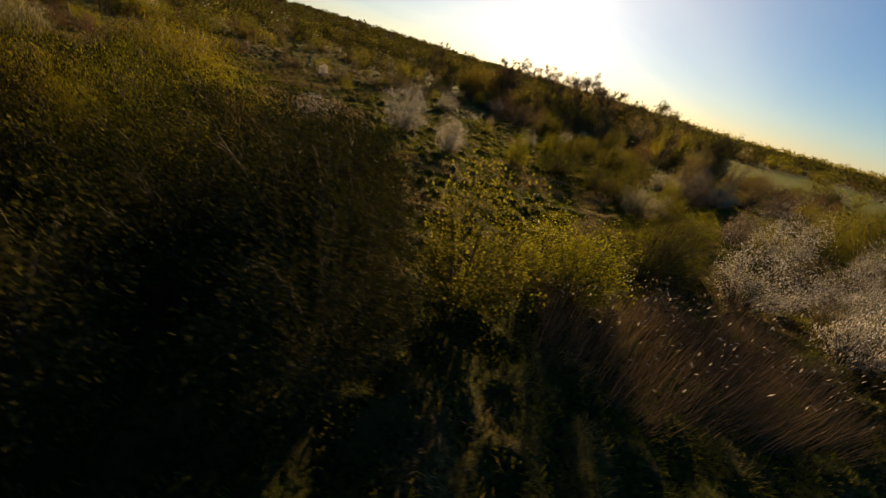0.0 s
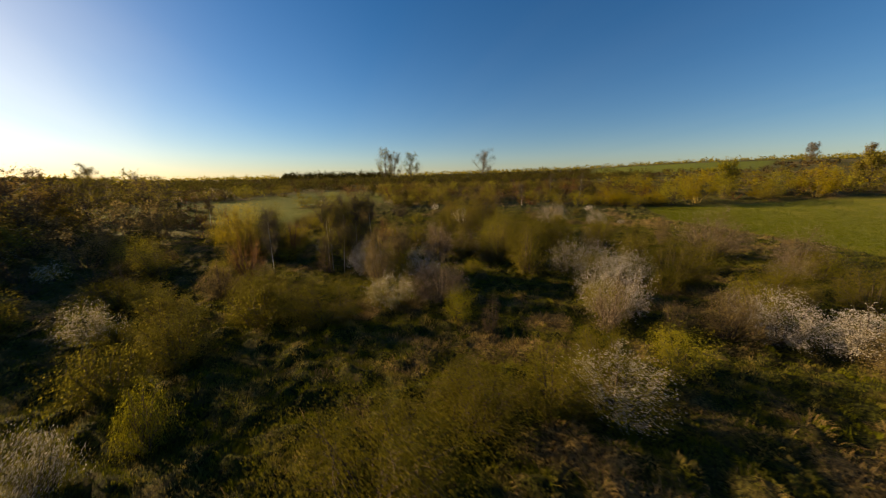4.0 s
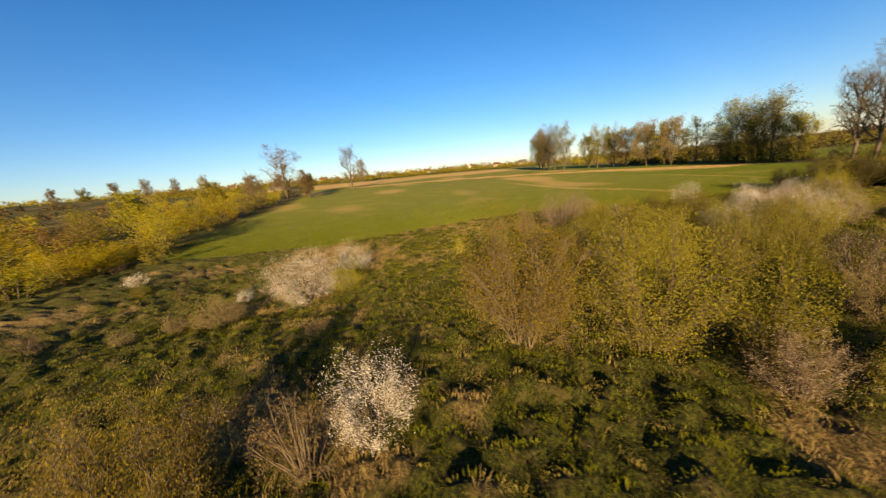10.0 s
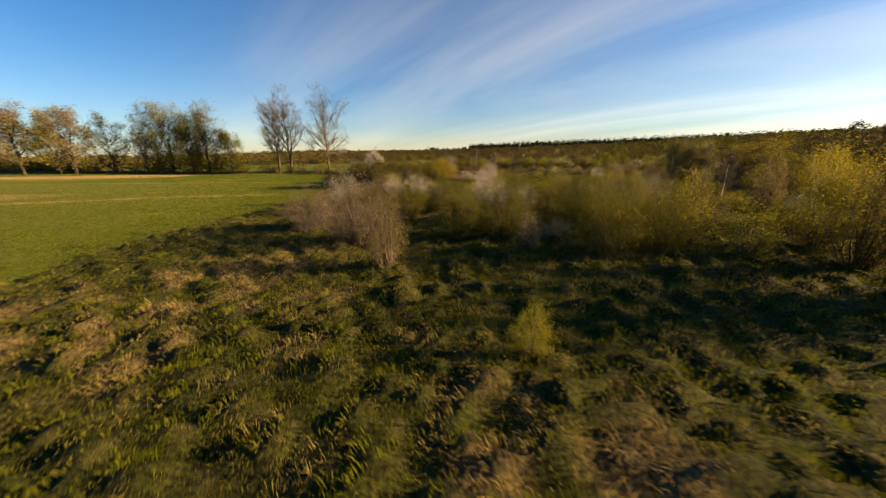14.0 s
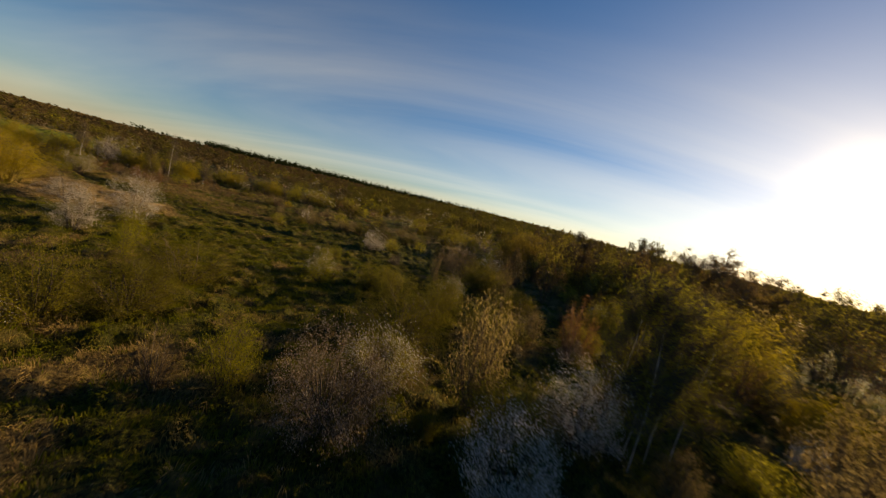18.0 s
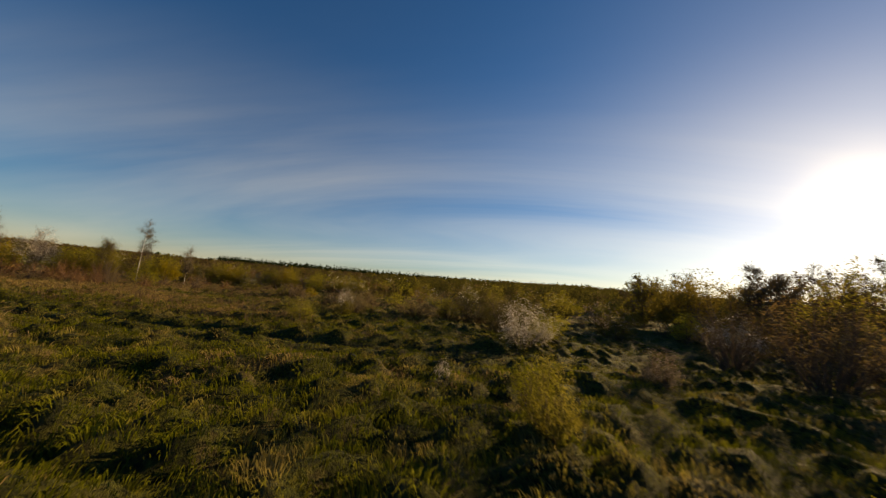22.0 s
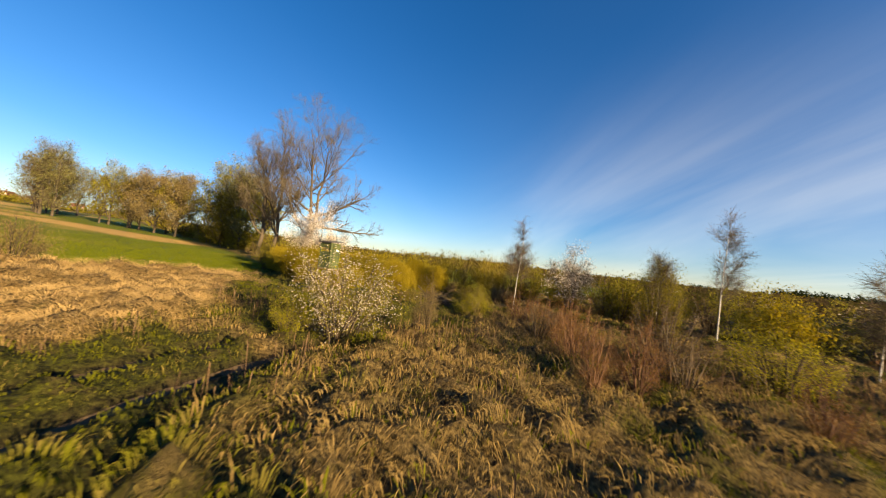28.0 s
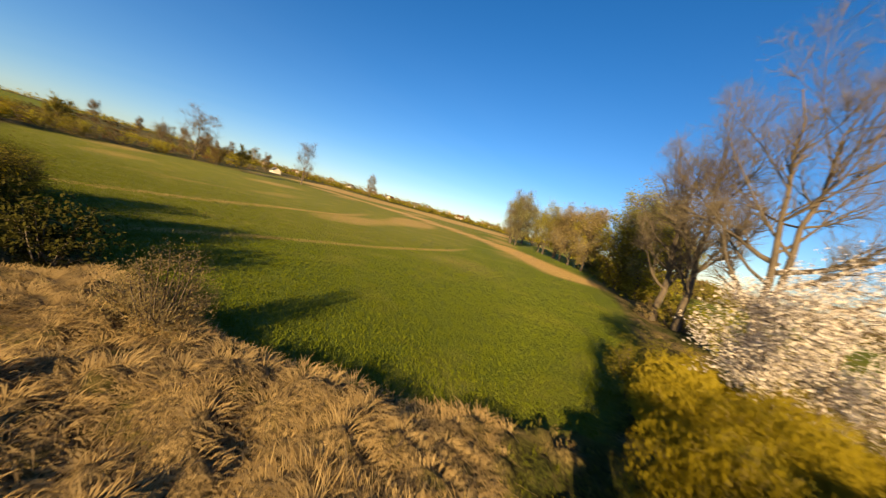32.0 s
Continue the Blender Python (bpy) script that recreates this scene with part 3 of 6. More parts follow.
def shrub_mesh(seed, stems, twigs, leaves, size, bark, foliage, h=3.0, w=3.0, thick=0.035, spread_from=0.25, curl=0.5, extra=None, extra_share=0.0, stretch=1.5, spill=0.10, upward=0.0, belly=0.42, low=0.10, fill=0.34):
    """Stems from one foot to every side of a lumpy rounded crown, side twigs, and leaf cards along the twigs: two meshes (and a third of blossom)."""
    r = np.random.default_rng(seed)
    dirs = r.normal(size=(stems, 3))
    dirs[:, 2] = np.abs(dirs[:, 2]) * 1.1 - 0.42
    dirs /= np.linalg.norm(dirs, axis=1, keepdims=True)
    bumps = r.normal(size=(11, 3))
    bumps /= np.linalg.norm(bumps, axis=1, keepdims=True)
    swell = 0.78 + 0.24 * np.clip(((dirs @ bumps.T) ** 3 * r.uniform(0.3, 1.0, 11)).max(1), 0, 1) + r.normal(0, 0.05, stems)
    reach = swell * r.uniform(0.55, 1.0, stems) ** 0.6
    tip = dirs * reach[:, None] * [[w * 0.47, w * 0.47, h * (1 - belly)]]
    tip[:, 2] = np.where(tip[:, 2] < 0, tip[:, 2] * 0.7, tip[:, 2]) + h * belly
    tip[:, 2] = np.maximum(tip[:, 2], h * low)
    a = np.arctan2(tip[:, 1], tip[:, 0])
    foot = np.stack([np.cos(a), np.sin(a), 0 * a], 1) * r.uniform(0.02, 0.20, (stems, 1)) * w * 0.5
    ctrl = foot + (tip - foot) * [[curl * 0.6, curl * 0.6, 0.55]] + r.normal(0, 0.05 * w, (stems, 3)) * [1, 1, 0.4]

    def on(i, s):
        s = s[:, None]
        return (1 - s) ** 2 * foot[i] + 2 * s * (1 - s) * ctrl[i] + s * s * tip[i]

    cuts = np.array([0, 0.25, 0.5, 0.75, 1.0])
    i = np.repeat(np.arange(stems), 4)
    k = np.tile(np.arange(4), stems)
    p0, p1 = on(i, cuts[k]), on(i, cuts[k + 1])
    p0[:, 2] -= (k == 0) * 0.15
    pieces = [tubes(p0, p1, thick * (1.05 - cuts[k]) + 0.004, thick * (1.05 - cuts[k + 1]) + 0.003)]
    n = stems * twigs
    i = np.repeat(np.arange(stems), twigs)
    s = r.uniform(spread_from, 1.0, n) ** 0.7
    root = on(i, s)
    outward = root - [[0, 0, h * 0.30]]
    outward /= np.maximum(np.linalg.norm(outward, axis=1, keepdims=True), 0.1)
    way = outward * 0.55 + r.normal(0, 0.62, (n, 3)) + [[0, 0, 0.28]]
    way /= np.linalg.norm(way, axis=1, keepdims=True)
    length = w * 0.19 * r.uniform(0.35, 1.0, n) * (1.2 - 0.5 * s)
    end = root + (way + r.normal(0, 0.12, (n, 3))) * length[:, None]
    end[:, 2] = np.maximum(end[:, 2], 0.1)
    pieces += [tubes(root, end, np.full(n, thick * 0.17 + 0.001), np.full(n, 0.002))]
    wood = joined(pieces)
    bare = r.uniform(0.15, 1.0, n) ** 0.6
    j = r.choice(n, leaves, p=bare / bare.sum())
    s = r.uniform(0.1, 1.12, leaves)[:, None]
    at = root[j] + (end[j] - root[j]) * s + r.normal(0, spill * 0.8, (leaves, 3)) * w / 3
    at[:, 2] = np.maximum(at[:, 2], 0.10)
    shell = r.permutation(leaves)[:int(leaves * fill)]
    out = r.normal(size=(len(shell), 3))
    out[:, 2] = np.abs(out[:, 2]) * 1.1 - 0.42
    out /= np.linalg.norm(out, axis=1, keepdims=True)
    puff = 0.66 + 0.42 * np.clip(((out @ bumps.T) ** 5).max(1), 0, 1)
    out *= (puff * (1.08 - 0.55 * r.uniform(0, 1, len(shell)) ** 1.2))[:, None]
    lift = out[:, 2] * h * (1 - belly)
    lumpy = np.sin(out @ r.normal(0, 7, (3, 5)) + r.uniform(0, 6, 5)).sum(1) * 0.035
    at[shell] = np.stack([out[:, 0] * w * 0.49, out[:, 1] * w * 0.49, np.where(lift < 0, lift * 0.8, lift) + h * belly], 1) * (1 + lumpy)[:, None]
    at[:, 2] = np.maximum(at[:, 2], 0.10)
    cut = int(leaves * (1 - extra_share)) if extra else leaves
    made = [("branchwork", *wood, bark), ("foliage", *cards(r, at[:cut], size, stretch, upward), foliage)]
    if extra:
        made.append(("blossom", *cards(r, at[cut:], size * 1.1, 1.1), extra))
    return made


KINDS = {
    # stems, twigs, leaves, card size, bark, foliage, other settings, label, category
    "white": (15, 30, 3700, 0.046, "twig", "olive", dict(extra="blossom", extra_share=0.80, spill=0.035), "blackthorn bush covered in white blossom on dark twigs", "bush"),
    "cream": (16, 26, 3200, 0.048, "twig", "ygreen", dict(extra="blossom", extra_share=0.42, spill=0.05), "thorn bush half in white blossom, half in young green leaf", "bush"),
    "pale": (20, 24, 2000, 0.060, "twig", "bud", dict(extra="pale", extra_share=0.55, spill=0.05), "thorn bush with faded pinkish-white blossom among brown twigs", "bush"),
    "olive": (16, 20, 2900, 0.066, "twig", "olive", dict(spread_from=0.08), "dense shrub with small olive-green spring leaves", "bush"),
    "ygreen": (14, 20, 2300, 0.060, "twig", "ygreen", dict(spread_from=0.08), "young shrub in fresh yellow-green leaf", "bush"),
    "yellow": (22, 20, 3400, 0.058, "osier_twig", "yellow", dict(stretch=1.6), "willow shrub in bright yellow-green spring leaf", "bush"),
    "brown": (18, 18, 700, 0.055, "twig", "bud", dict(fill=0.2), "almost bare brown shrub with opening buds", "bush"),
    "rust": (18, 16, 900, 0.055, "red_twig", "rust", dict(fill=0.2), "reddish-brown bare shrub in rough grass", "bush"),
    "tan": (24, 14, 1800, 0.052, "twig", "tan", dict(stretch=2.4, curl=0.7), "dry tan shrub with a pale leafy top", "bush"),
    # stands for bushes seen from their shaded side; the leaves themselves are dark
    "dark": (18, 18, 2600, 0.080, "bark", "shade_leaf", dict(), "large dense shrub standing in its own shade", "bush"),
    "far": (16, 20, 2900, 0.066, "twig", "far_olive", dict(spread_from=0.08), "dense shrub with small dark olive leaves", "bush"),
    "dome": (34, 16, 3600, 0.055, "twig", "olive", dict(curl=0.8), "dome-shaped dense willow with small olive leaves", "bush"),
    "osier": (60, 9, 4200, 0.046, "osier_twig", "osier_leaf", dict(stretch=6.0, curl=0.25, upward=3.0, thick=0.018, spill=0.10), "dense golden-olive osier willow with upright rods", "bush"),
    "brownbig": (22, 28, 4600, 0.056, "bark", "gold", dict(thick=0.05, h=5.0, w=4.2), "tall spreading shrub with golden-brown young leaves", "tree"),
}
BUSHES = {}
for seed, (kind, (st, tw, lv, sz, bark, fol, more, *_)) in enumerate(KINDS.items()):
    near_set = [shrub_mesh(100 * seed + v, int(st * 1.5), tw, int(lv * 4.6), sz * 0.60, bark, fol, **more) for v in range(3)]
    mid_set = [shrub_mesh(100 * seed + 30 + v, st, int(tw * 0.7), int(lv * 1.1), sz * 1.2, bark, fol, **more) for v in range(2)]
    far_set = [shrub_mesh(100 * seed + 50 + v, 5, 2, int(lv * 0.19), sz * 2.3, bark, fol, **more) for v in range(3)]
    half_set = [shrub_mesh(100 * seed + 60 + v, 8, 4, int(lv * 0.75), sz * 1.25, bark, fol, **more) for v in range(3)]
    big_set = [shrub_mesh(100 * seed + 80 + v, int(st * 2.2), int(tw * 1.2), int(lv * 8.0), sz * 0.63, bark, fol, **{**more, "h": 5.0, "w": 5.0}) for v in range(2)]
    wide_set = [shrub_mesh(100 * seed + 90 + v, 16, 8, int(lv * 1.9), sz * 1.4, bark, fol, **{**more, "h": 5.0, "w": 5.0}) for v in range(2)]
    meshes = [[[(n, mesh_np(n, v, f, [M[m]])) for n, v, f, m in one] for one in some] for some in (near_set, mid_set, big_set)]
    BUSHES[kind] = (meshes[0], meshes[1], far_set, mid_set, half_set, meshes[2], wide_set)

prng = np.random.default_rng(11)
# the stretch of the plan that lies in close view
CLOSE = np.array([(52, 5), (40, 9), (24, 0), (10, 3), (0, 18), (-9, 35), (-6, 50), (6, 58), (20, 57), (29, 48), (30, 36), (20, 26), (12, 15), (9, 4), (6, -7), (6, -18), (11, -31), (18, -38), (31, -40)], float)
CLOSE_FINE = np.concatenate([CLOSE[:-1] + (CLOSE[1:] - CLOSE[:-1]) * s for s in np.linspace(0, 1, 8)[:-1]])


def off_close(x, y):
    return float(np.hypot(CLOSE_FINE[:, 0] - x, CLOSE_FINE[:, 1] - y).min())


def shrub(kind, x, y, h, w):
    *_, more, label, category = KINDS[kind]
    if off_close(x, y) > 20 or (h < 1.3 and off_close(x, y) > 9):
        return distant_shrub(kind, x, y, h, w, 6 if w > 4.0 else 3)
    large = w > 4.0
    sets = BUSHES[kind][5 if large else 0 if off_close(x, y) < 17 else 1]
    h0, w0 = (5.0, 5.0) if large else (more.get("h", 3.0), more.get("w", 3.0))
    root = new("tree" if category == "tree" else "bush")
    tagged(root, ("low " if h < 1.7 else "tall " if h > 4.6 and category == "bush" else "") + label, category, "scattered shrubs")
    root.matrix_basis = pose(x, y, ground_z(x, y) - 0.05, 0, 0, prng.uniform(0, 360)) @ Matrix.Diagonal((w / w0, w / w0, h / h0, 1))
    for n, me in sets[prng.integers(len(sets))]:
        new(n, me).parent = root
    return root


DISTANT = {}


def distant_shrub(kind, x, y, h, w, level=2):
    """Adds one more shrub to the joined scrub that is never passed near."""
    more = KINDS[kind][6]
    sets = BUSHES[kind][level]
    a = prng.uniform(0, 6.283)
    h0, w0 = (5.0, 5.0) if level == 6 else (more.get("h", 3.0), more.get("w", 3.0))
    c, s = math.cos(a) * w / w0, math.sin(a) * w / w0
    turn = np.array([[c, -s, 0], [s, c, 0], [0, 0, h / h0]])
    for n, v, f, m in sets[prng.integers(len(sets))]:
        DISTANT.setdefault(m, []).append((v @ turn.T + [x, y, ground_z(x, y) - 0.05], f))


def tree_mesh(seed, height, trunk_r, levels, kids, lean=0.0, angle=42, ratio=0.62, first=0.3, last_twigs=5, twig_len=0.9, up=0.25, crown_twig=0.012, trunk_share=0.52, limb=0.62, drop=0.0):
    """Limbs that fork again and again: arrays of segments for wood and for the finest twigs, and the twig ends."""
    r = np.random.default_rng(seed)
    wood, fine_t = [], []

    def grow(p, way, length, rad, level):
        cuts = 4 if level == 0 else 3
        pts, d = [p], way
        for c in range(cuts):
            d = d + r.normal(0, (0.025, 0.10, 0.15, 0.18)[min(level, 3)], 3) + np.array([0, 0, up * 0.3 * (level > 0)])
            d = d / np.linalg.norm(d)
            pts.append(pts[-1] + d * length / cuts)
        taper = 0.45 if level < levels else 0.25
        rads = np.linspace(rad, rad * taper, cuts + 1)
        for c in range(cuts):
            wood.append((pts[c], pts[c + 1], rads[c], rads[c + 1], level))
        if level == levels:
            for _ in range(last_twigs):
                q = pts[r.integers(1, cuts + 1)]
                w = d + r.normal(0, 0.5, 3) + np.array([0, 0, up - drop])
                fine_t.append((q, q + w / np.linalg.norm(w) * twig_len * r.uniform(0.4, 1.1), crown_twig, 0.003))
            return
        count = kids if level else kids + 3
        for c in range(count):
            s = r.uniform(first, 1.0) if level == 0 else r.uniform(0.25, 1.0)
            k = min(int(s * cuts), cuts - 1)
            q = pts[k] + (pts[k + 1] - pts[k]) * (s * cuts - k)
            side = r.normal(0, 1, 3)
            side -= side @ d * d
            side /= np.linalg.norm(side)
            a = radians(angle * r.uniform(0.65, 1.2))
            w = d * math.cos(a) + side * math.sin(a) + np.array([0, 0, up])
            grow(q, w / np.linalg.norm(w), length * ratio * r.uniform(0.75, 1.15) * (1.1 - 0.35 * s if level == 0 else 1), np.interp(s, [0, 1], [rad, rad * taper]) * limb, level + 1)
        grow(pts[-1], d, length * ratio * 0.9, rad * taper, level + 1)

    grow(np.array([0, 0, -0.3]), np.array([lean, 0, 1.0]), height * trunk_share, trunk_r, 0)
    return wood, fine_t


def seg_arrays(segs, sides=3):
    p0, p1, r0, r1 = (np.array([s[k] for s in segs]) for k in range(4))
    return tubes(p0, p1, r0, r1, sides)


def tree(name, label, x, y, wood, fine_t, bark, twig, leaf_kind=None, leaves=0, size=0.1, turn=0.0, scale=1.0, sides=5, spill=0.25, group="", white_trunk=False):
    root = tagged(new(name), label, "tree", group)
    root.matrix_basis = pose(x, y, ground_z(x, y) - 0.05, 0, 0, turn) @ Matrix.Scale(scale, 4)
    big, thin = seg_arrays(wood, sides), seg_arrays(fine_t, 3)
    of_limb = np.tile([int(white_trunk and s[4] > 0) for s in wood], sides)
    which = np.r_[of_limb, np.ones(len(thin[1]), int)]
    new("trunk", mesh_np("trunk", *joined([big, thin]), [M[bark], M[twig]], which)).parent = root
    if leaf_kind:
        r = np.random.default_rng(int(abs(x * 7 + y * 3)) + 5)
        ends = np.array([s[1] for s in fine_t])
        starts = np.array([s[0] for s in fine_t])
        j = r.integers(0, len(ends), leaves)
        at = starts[j] + (ends[j] - starts[j]) * r.uniform(0.2, 1.1, (leaves, 1)) + r.normal(0, spill, (leaves, 3))
        new("crown", mesh_np("crown", *cards(r, at, size), [M[leaf_kind]])).parent = root
    return root


def sprout(r, paths, rads, per, s0, length, spread_a, up, cuts, thin, H, rx, cz, rz, taper=0.35):
    """Side branches on every path, kept inside an egg-shaped crown."""
    n, k_all = len(paths), paths.shape[1] - 1
    i = np.repeat(np.arange(n), per)
    s = r.uniform(s0, 1, len(i))
    k = np.minimum((s * k_all).astype(int), k_all - 1)
    f = (s * k_all - k)[:, None]
    p = paths[i, k] * (1 - f) + paths[i, k + 1] * f
    tang = paths[i, k + 1] - paths[i, k]
    tang /= np.linalg.norm(tang, axis=1, keepdims=True)
    side = r.normal(size=(len(i), 3))
    side -= (side * tang).sum(1, keepdims=True) * tang
    side /= np.linalg.norm(side, axis=1, keepdims=True)
    a = np.radians(spread_a) * r.uniform(0.6, 1.25, (len(i), 1))
    d = tang * np.cos(a) + side * np.sin(a) + [[0, 0, up]]
    d /= np.linalg.norm(d, axis=1, keepdims=True)
    size = length * r.uniform(0.55, 1.1, len(i)) * (1.15 - 0.45 * s)
    end = p + d * size[:, None]
    q = np.sqrt((np.hypot(end[:, 0], end[:, 1]) / rx) ** 2 + ((end[:, 2] / H - cz) / rz) ** 2)
    size = size * np.clip(1.9 - q, 0.15, 1)
    pts = [p]
    for _ in range(cuts):
        d = d + r.normal(0, 0.13, d.shape) + [[0, 0, up * 0.4]]
        d /= np.linalg.norm(d, axis=1, keepdims=True)
        pts.append(pts[-1] + d * (size / cuts)[:, None])
    rad = (rads[i, k] * (1 - f[:, 0]) + rads[i, k + 1] * f[:, 0]) * thin
    return np.stack(pts, 1), rad[:, None] * np.linspace(1, taper, cuts + 1)[None]


def curve(a, c, b, cuts):
    s = np.linspace(0, 1, cuts + 1)[None, :, None]
    return (1 - s) ** 2 * a[:, None] + 2 * s * (1 - s) * c[:, None] + s * s * b[:, None]


def broad_tree(name, label, seed, x, y, H, rx, counts=(14, 8, 6, 4), leaders=2, cz=0.64, rz=0.37, low=0.26, bark="poplar_bark", twig="poplar_twig", leaf_kind=None, leaves=0, size=0.2, spill=0.3, trunk_r=None, fine_r=0.009, group="", limbs=()):
    """A tree with leaders, rising limbs to the edge of a round crown, branches, twigs and leaves."""
    r = np.random.default_rng(seed)
    R = trunk_r or H * 0.016
    a = r.uniform(0, 6.28) + np.arange(leaders) * 6.28 / leaders
    top = np.stack([np.cos(a) * rx * 0.28 * (leaders > 1), np.sin(a) * rx * 0.28 * (leaders > 1), H * r.uniform(0.78, 0.85, leaders)], 1)
    foot = np.zeros((leaders, 3)) + [[0, 0, -0.3]] + np.stack([np.cos(a), np.sin(a), 0 * a], 1) * R * 0.35 * (leaders > 1)
    trunk = curve(foot, top * [[0.04, 0.04, 0.50]], top, 9)
    trunk[:, 2:, :2] += r.normal(0, 0.006 * H, trunk[:, 2:, :2].shape)
    trunk_rad = np.repeat(np.linspace(1, 0.12, 10)[None], leaders, 0) * R * (0.8 if leaders > 1 else 1.0)
    n1 = counts[0]
    lead = np.arange(n1) % leaders
    z0 = H * (low + (0.86 - low) * (np.arange(n1) + r.uniform(0, 1, n1)) / n1)
    k = np.clip(z0 / H * 9.5, 1, 8).astype(int)
    start = trunk[lead, k]
    az = np.arange(n1) * 2.4 + r.uniform(-0.5, 0.5, n1)
    tz = np.clip(start[:, 2] + H * r.uniform(0.16, 0.40, n1), 0, H * 0.985)
    env = rx * np.sqrt(np.clip(1 - ((tz / H - cz) / rz) ** 2, 0.06, 1)) * r.uniform(0.70, 0.98, n1)
    goal = np.stack([np.cos(az) * env, np.sin(az) * env, tz], 1)
    bend = start + (goal - start) * [[0.6, 0.6, 0.32]] + r.normal(0, 0.02 * H, (n1, 3))
    branch = curve(start, bend, goal, 5)
    branch += r.normal(0, 0.006 * H, branch.shape) * np.linspace(0, 1, 6)[None, :, None]
    branch_rad = (trunk_rad[lead, k] * 0.55)[:, None] * np.linspace(1, 0.28, 6)[None]
    for way, z in limbs:
        p = np.array([[0, 0, z]])
        g = p + np.array([way])
        branch = np.concatenate([branch, curve(p, p + np.array([way]) * [[0.5, 0.5, 0.25]], g, 5) + r.normal(0, 0.12, (1, 6, 3)) * np.linspace(0, 1, 6)[None, :, None]])
        branch_rad = np.concatenate([branch_rad, R * 0.5 * np.linspace(1, 0.25, 6)[None]])
    envelope = (H, rx * (1.0 if not limbs else 1.6), cz, rz * (1.0 if not limbs else 1.15))
    b2, r2 = sprout(r, np.concatenate([branch, trunk[:, 4:]]) if trunk.shape[1] - 4 == 6 else branch, np.concatenate([branch_rad, trunk_rad[:, 4:]]) if trunk.shape[1] - 4 == 6 else branch_rad, counts[1] + 2, 0.22, H * 0.15, 46, 0.12, 4, 0.6, *envelope)
    b3, r3 = sprout(r, b2, r2, counts[2], 0.2, H * 0.078, 44, 0.10, 3, 0.65, *envelope)
    b4, _ = sprout(r, b3, r3, counts[3], 0.15, H * 0.05, 38, 0.15, 2, 0.6, *envelope)
    r4 = np.repeat(np.linspace(fine_r, fine_r * 0.35, 3)[None], len(b4), 0)
    pieces, which = [], []
    for n, (paths, rads, sides) in enumerate(((trunk, trunk_rad, 8), (branch, branch_rad, 6), (b2, r2, 4), (b3, np.maximum(r3, fine_r), 3), (b4, r4, 3))):
        v, f = tubes(paths[:, :-1].reshape(-1, 3), paths[:, 1:].reshape(-1, 3), rads[:, :-1].ravel(), rads[:, 1:].ravel(), sides)
        pieces.append((v, f))
        which.append(np.full(len(f), int(n > 2)))
    root = tagged(new(name), label, "tree", group)
    root.matrix_basis = pose(x, y, ground_z(x, y) - 0.05, 0, 0, 0)
    new("trunk", mesh_np("trunk", *joined(pieces), [M[bark], M[twig]], np.concatenate(which))).parent = root
    if leaf_kind:
        tips = b4.reshape(-1, 3)
        at = tips[r.integers(0, len(tips), leaves)] + r.normal(0, spill, (leaves, 3))
        new("crown", mesh_np("crown", *cards(r, at, size), [M[leaf_kind]])).parent = root
    return root

# the two pairs of tall poplars at the field's corner
POPLAR = "tall bare poplar with orange-brown twigs at the field corner"


for seed, x, y, hgt_m, wide, lead, low in ((21, 57.6, -54.6, 24.0, 7.4, 2, [((-2.5, -11.0, 0.2), 6.0), ((-1.0, -8.5, 5.0), 7.5), ((2.0, 5.0, 4.0), 8.0)]), (22, 69.4, -54.6, 25.0, 5.4, 1, []), (23, 72.6, -53.4, 23.0, 5.0, 1, [])):
    broad_tree("poplar", POPLAR, seed, x, y, hgt_m, wide, (17, 8, 7, 6), lead, 0.62, 0.385, 0.24, "poplar_bark", "poplar_twig", "bud", 900, 0.07, 0.1, 0.42, 0.0065, "tall poplars", low)

# slender birches
for seed, x, y, hgt_m in ((31, 10.5, -55.5, 8.4), (32, 21.0, -50.2, 6.6), (33, 5.9, -50.5, 5.2), (39, 13.2, -52.2, 5.2), (34, -6.0, 19.0, 5.8), (35, -38.4, 38.1, 5.5), (36, 16.1, 110.2, 8.5), (37, 24.4, 105.1, 8.5), (38, 9.0, 84.0, 6.5)):
    w, f = tree_mesh(seed, hgt_m, 0.0055 * hgt_m, 2, 13, 0.0, 38, 0.22, 0.35, 7, 0.75, 0.10, 0.005, 0.80, 0.32, 0.35)
    tree("birch", "slender white-barked birch with a thin pale green crown", x, y, w, f, "birch_bark", "twig", "silver", 2000, 0.033, seed * 50, 1.0, 5, 0.12, "birches", True)
for n in range(9):
    x, y = -0.3 + 2.2 * math.cos(n * 2.4) * (0.3 + 0.08 * n), 21.1 + 1.6 * math.sin(n * 2.4) * (0.3 + 0.08 * n)
    w, f = tree_mesh(140 + n, 6.0 + 0.3 * (n % 3), 0.019, 2, 12, 0.03, 32, 0.24, 0.22, 7, 0.75, 0.15, 0.005, 0.8, 0.35)
    tree("birch_sapling", "thin pale-stemmed birch sapling in a close clump", x, y, w, f, "birch_bark", "twig", "ygreen", 5200, 0.031, n * 47, 1.0, 4, 0.24, "birch saplings in a clump", True)

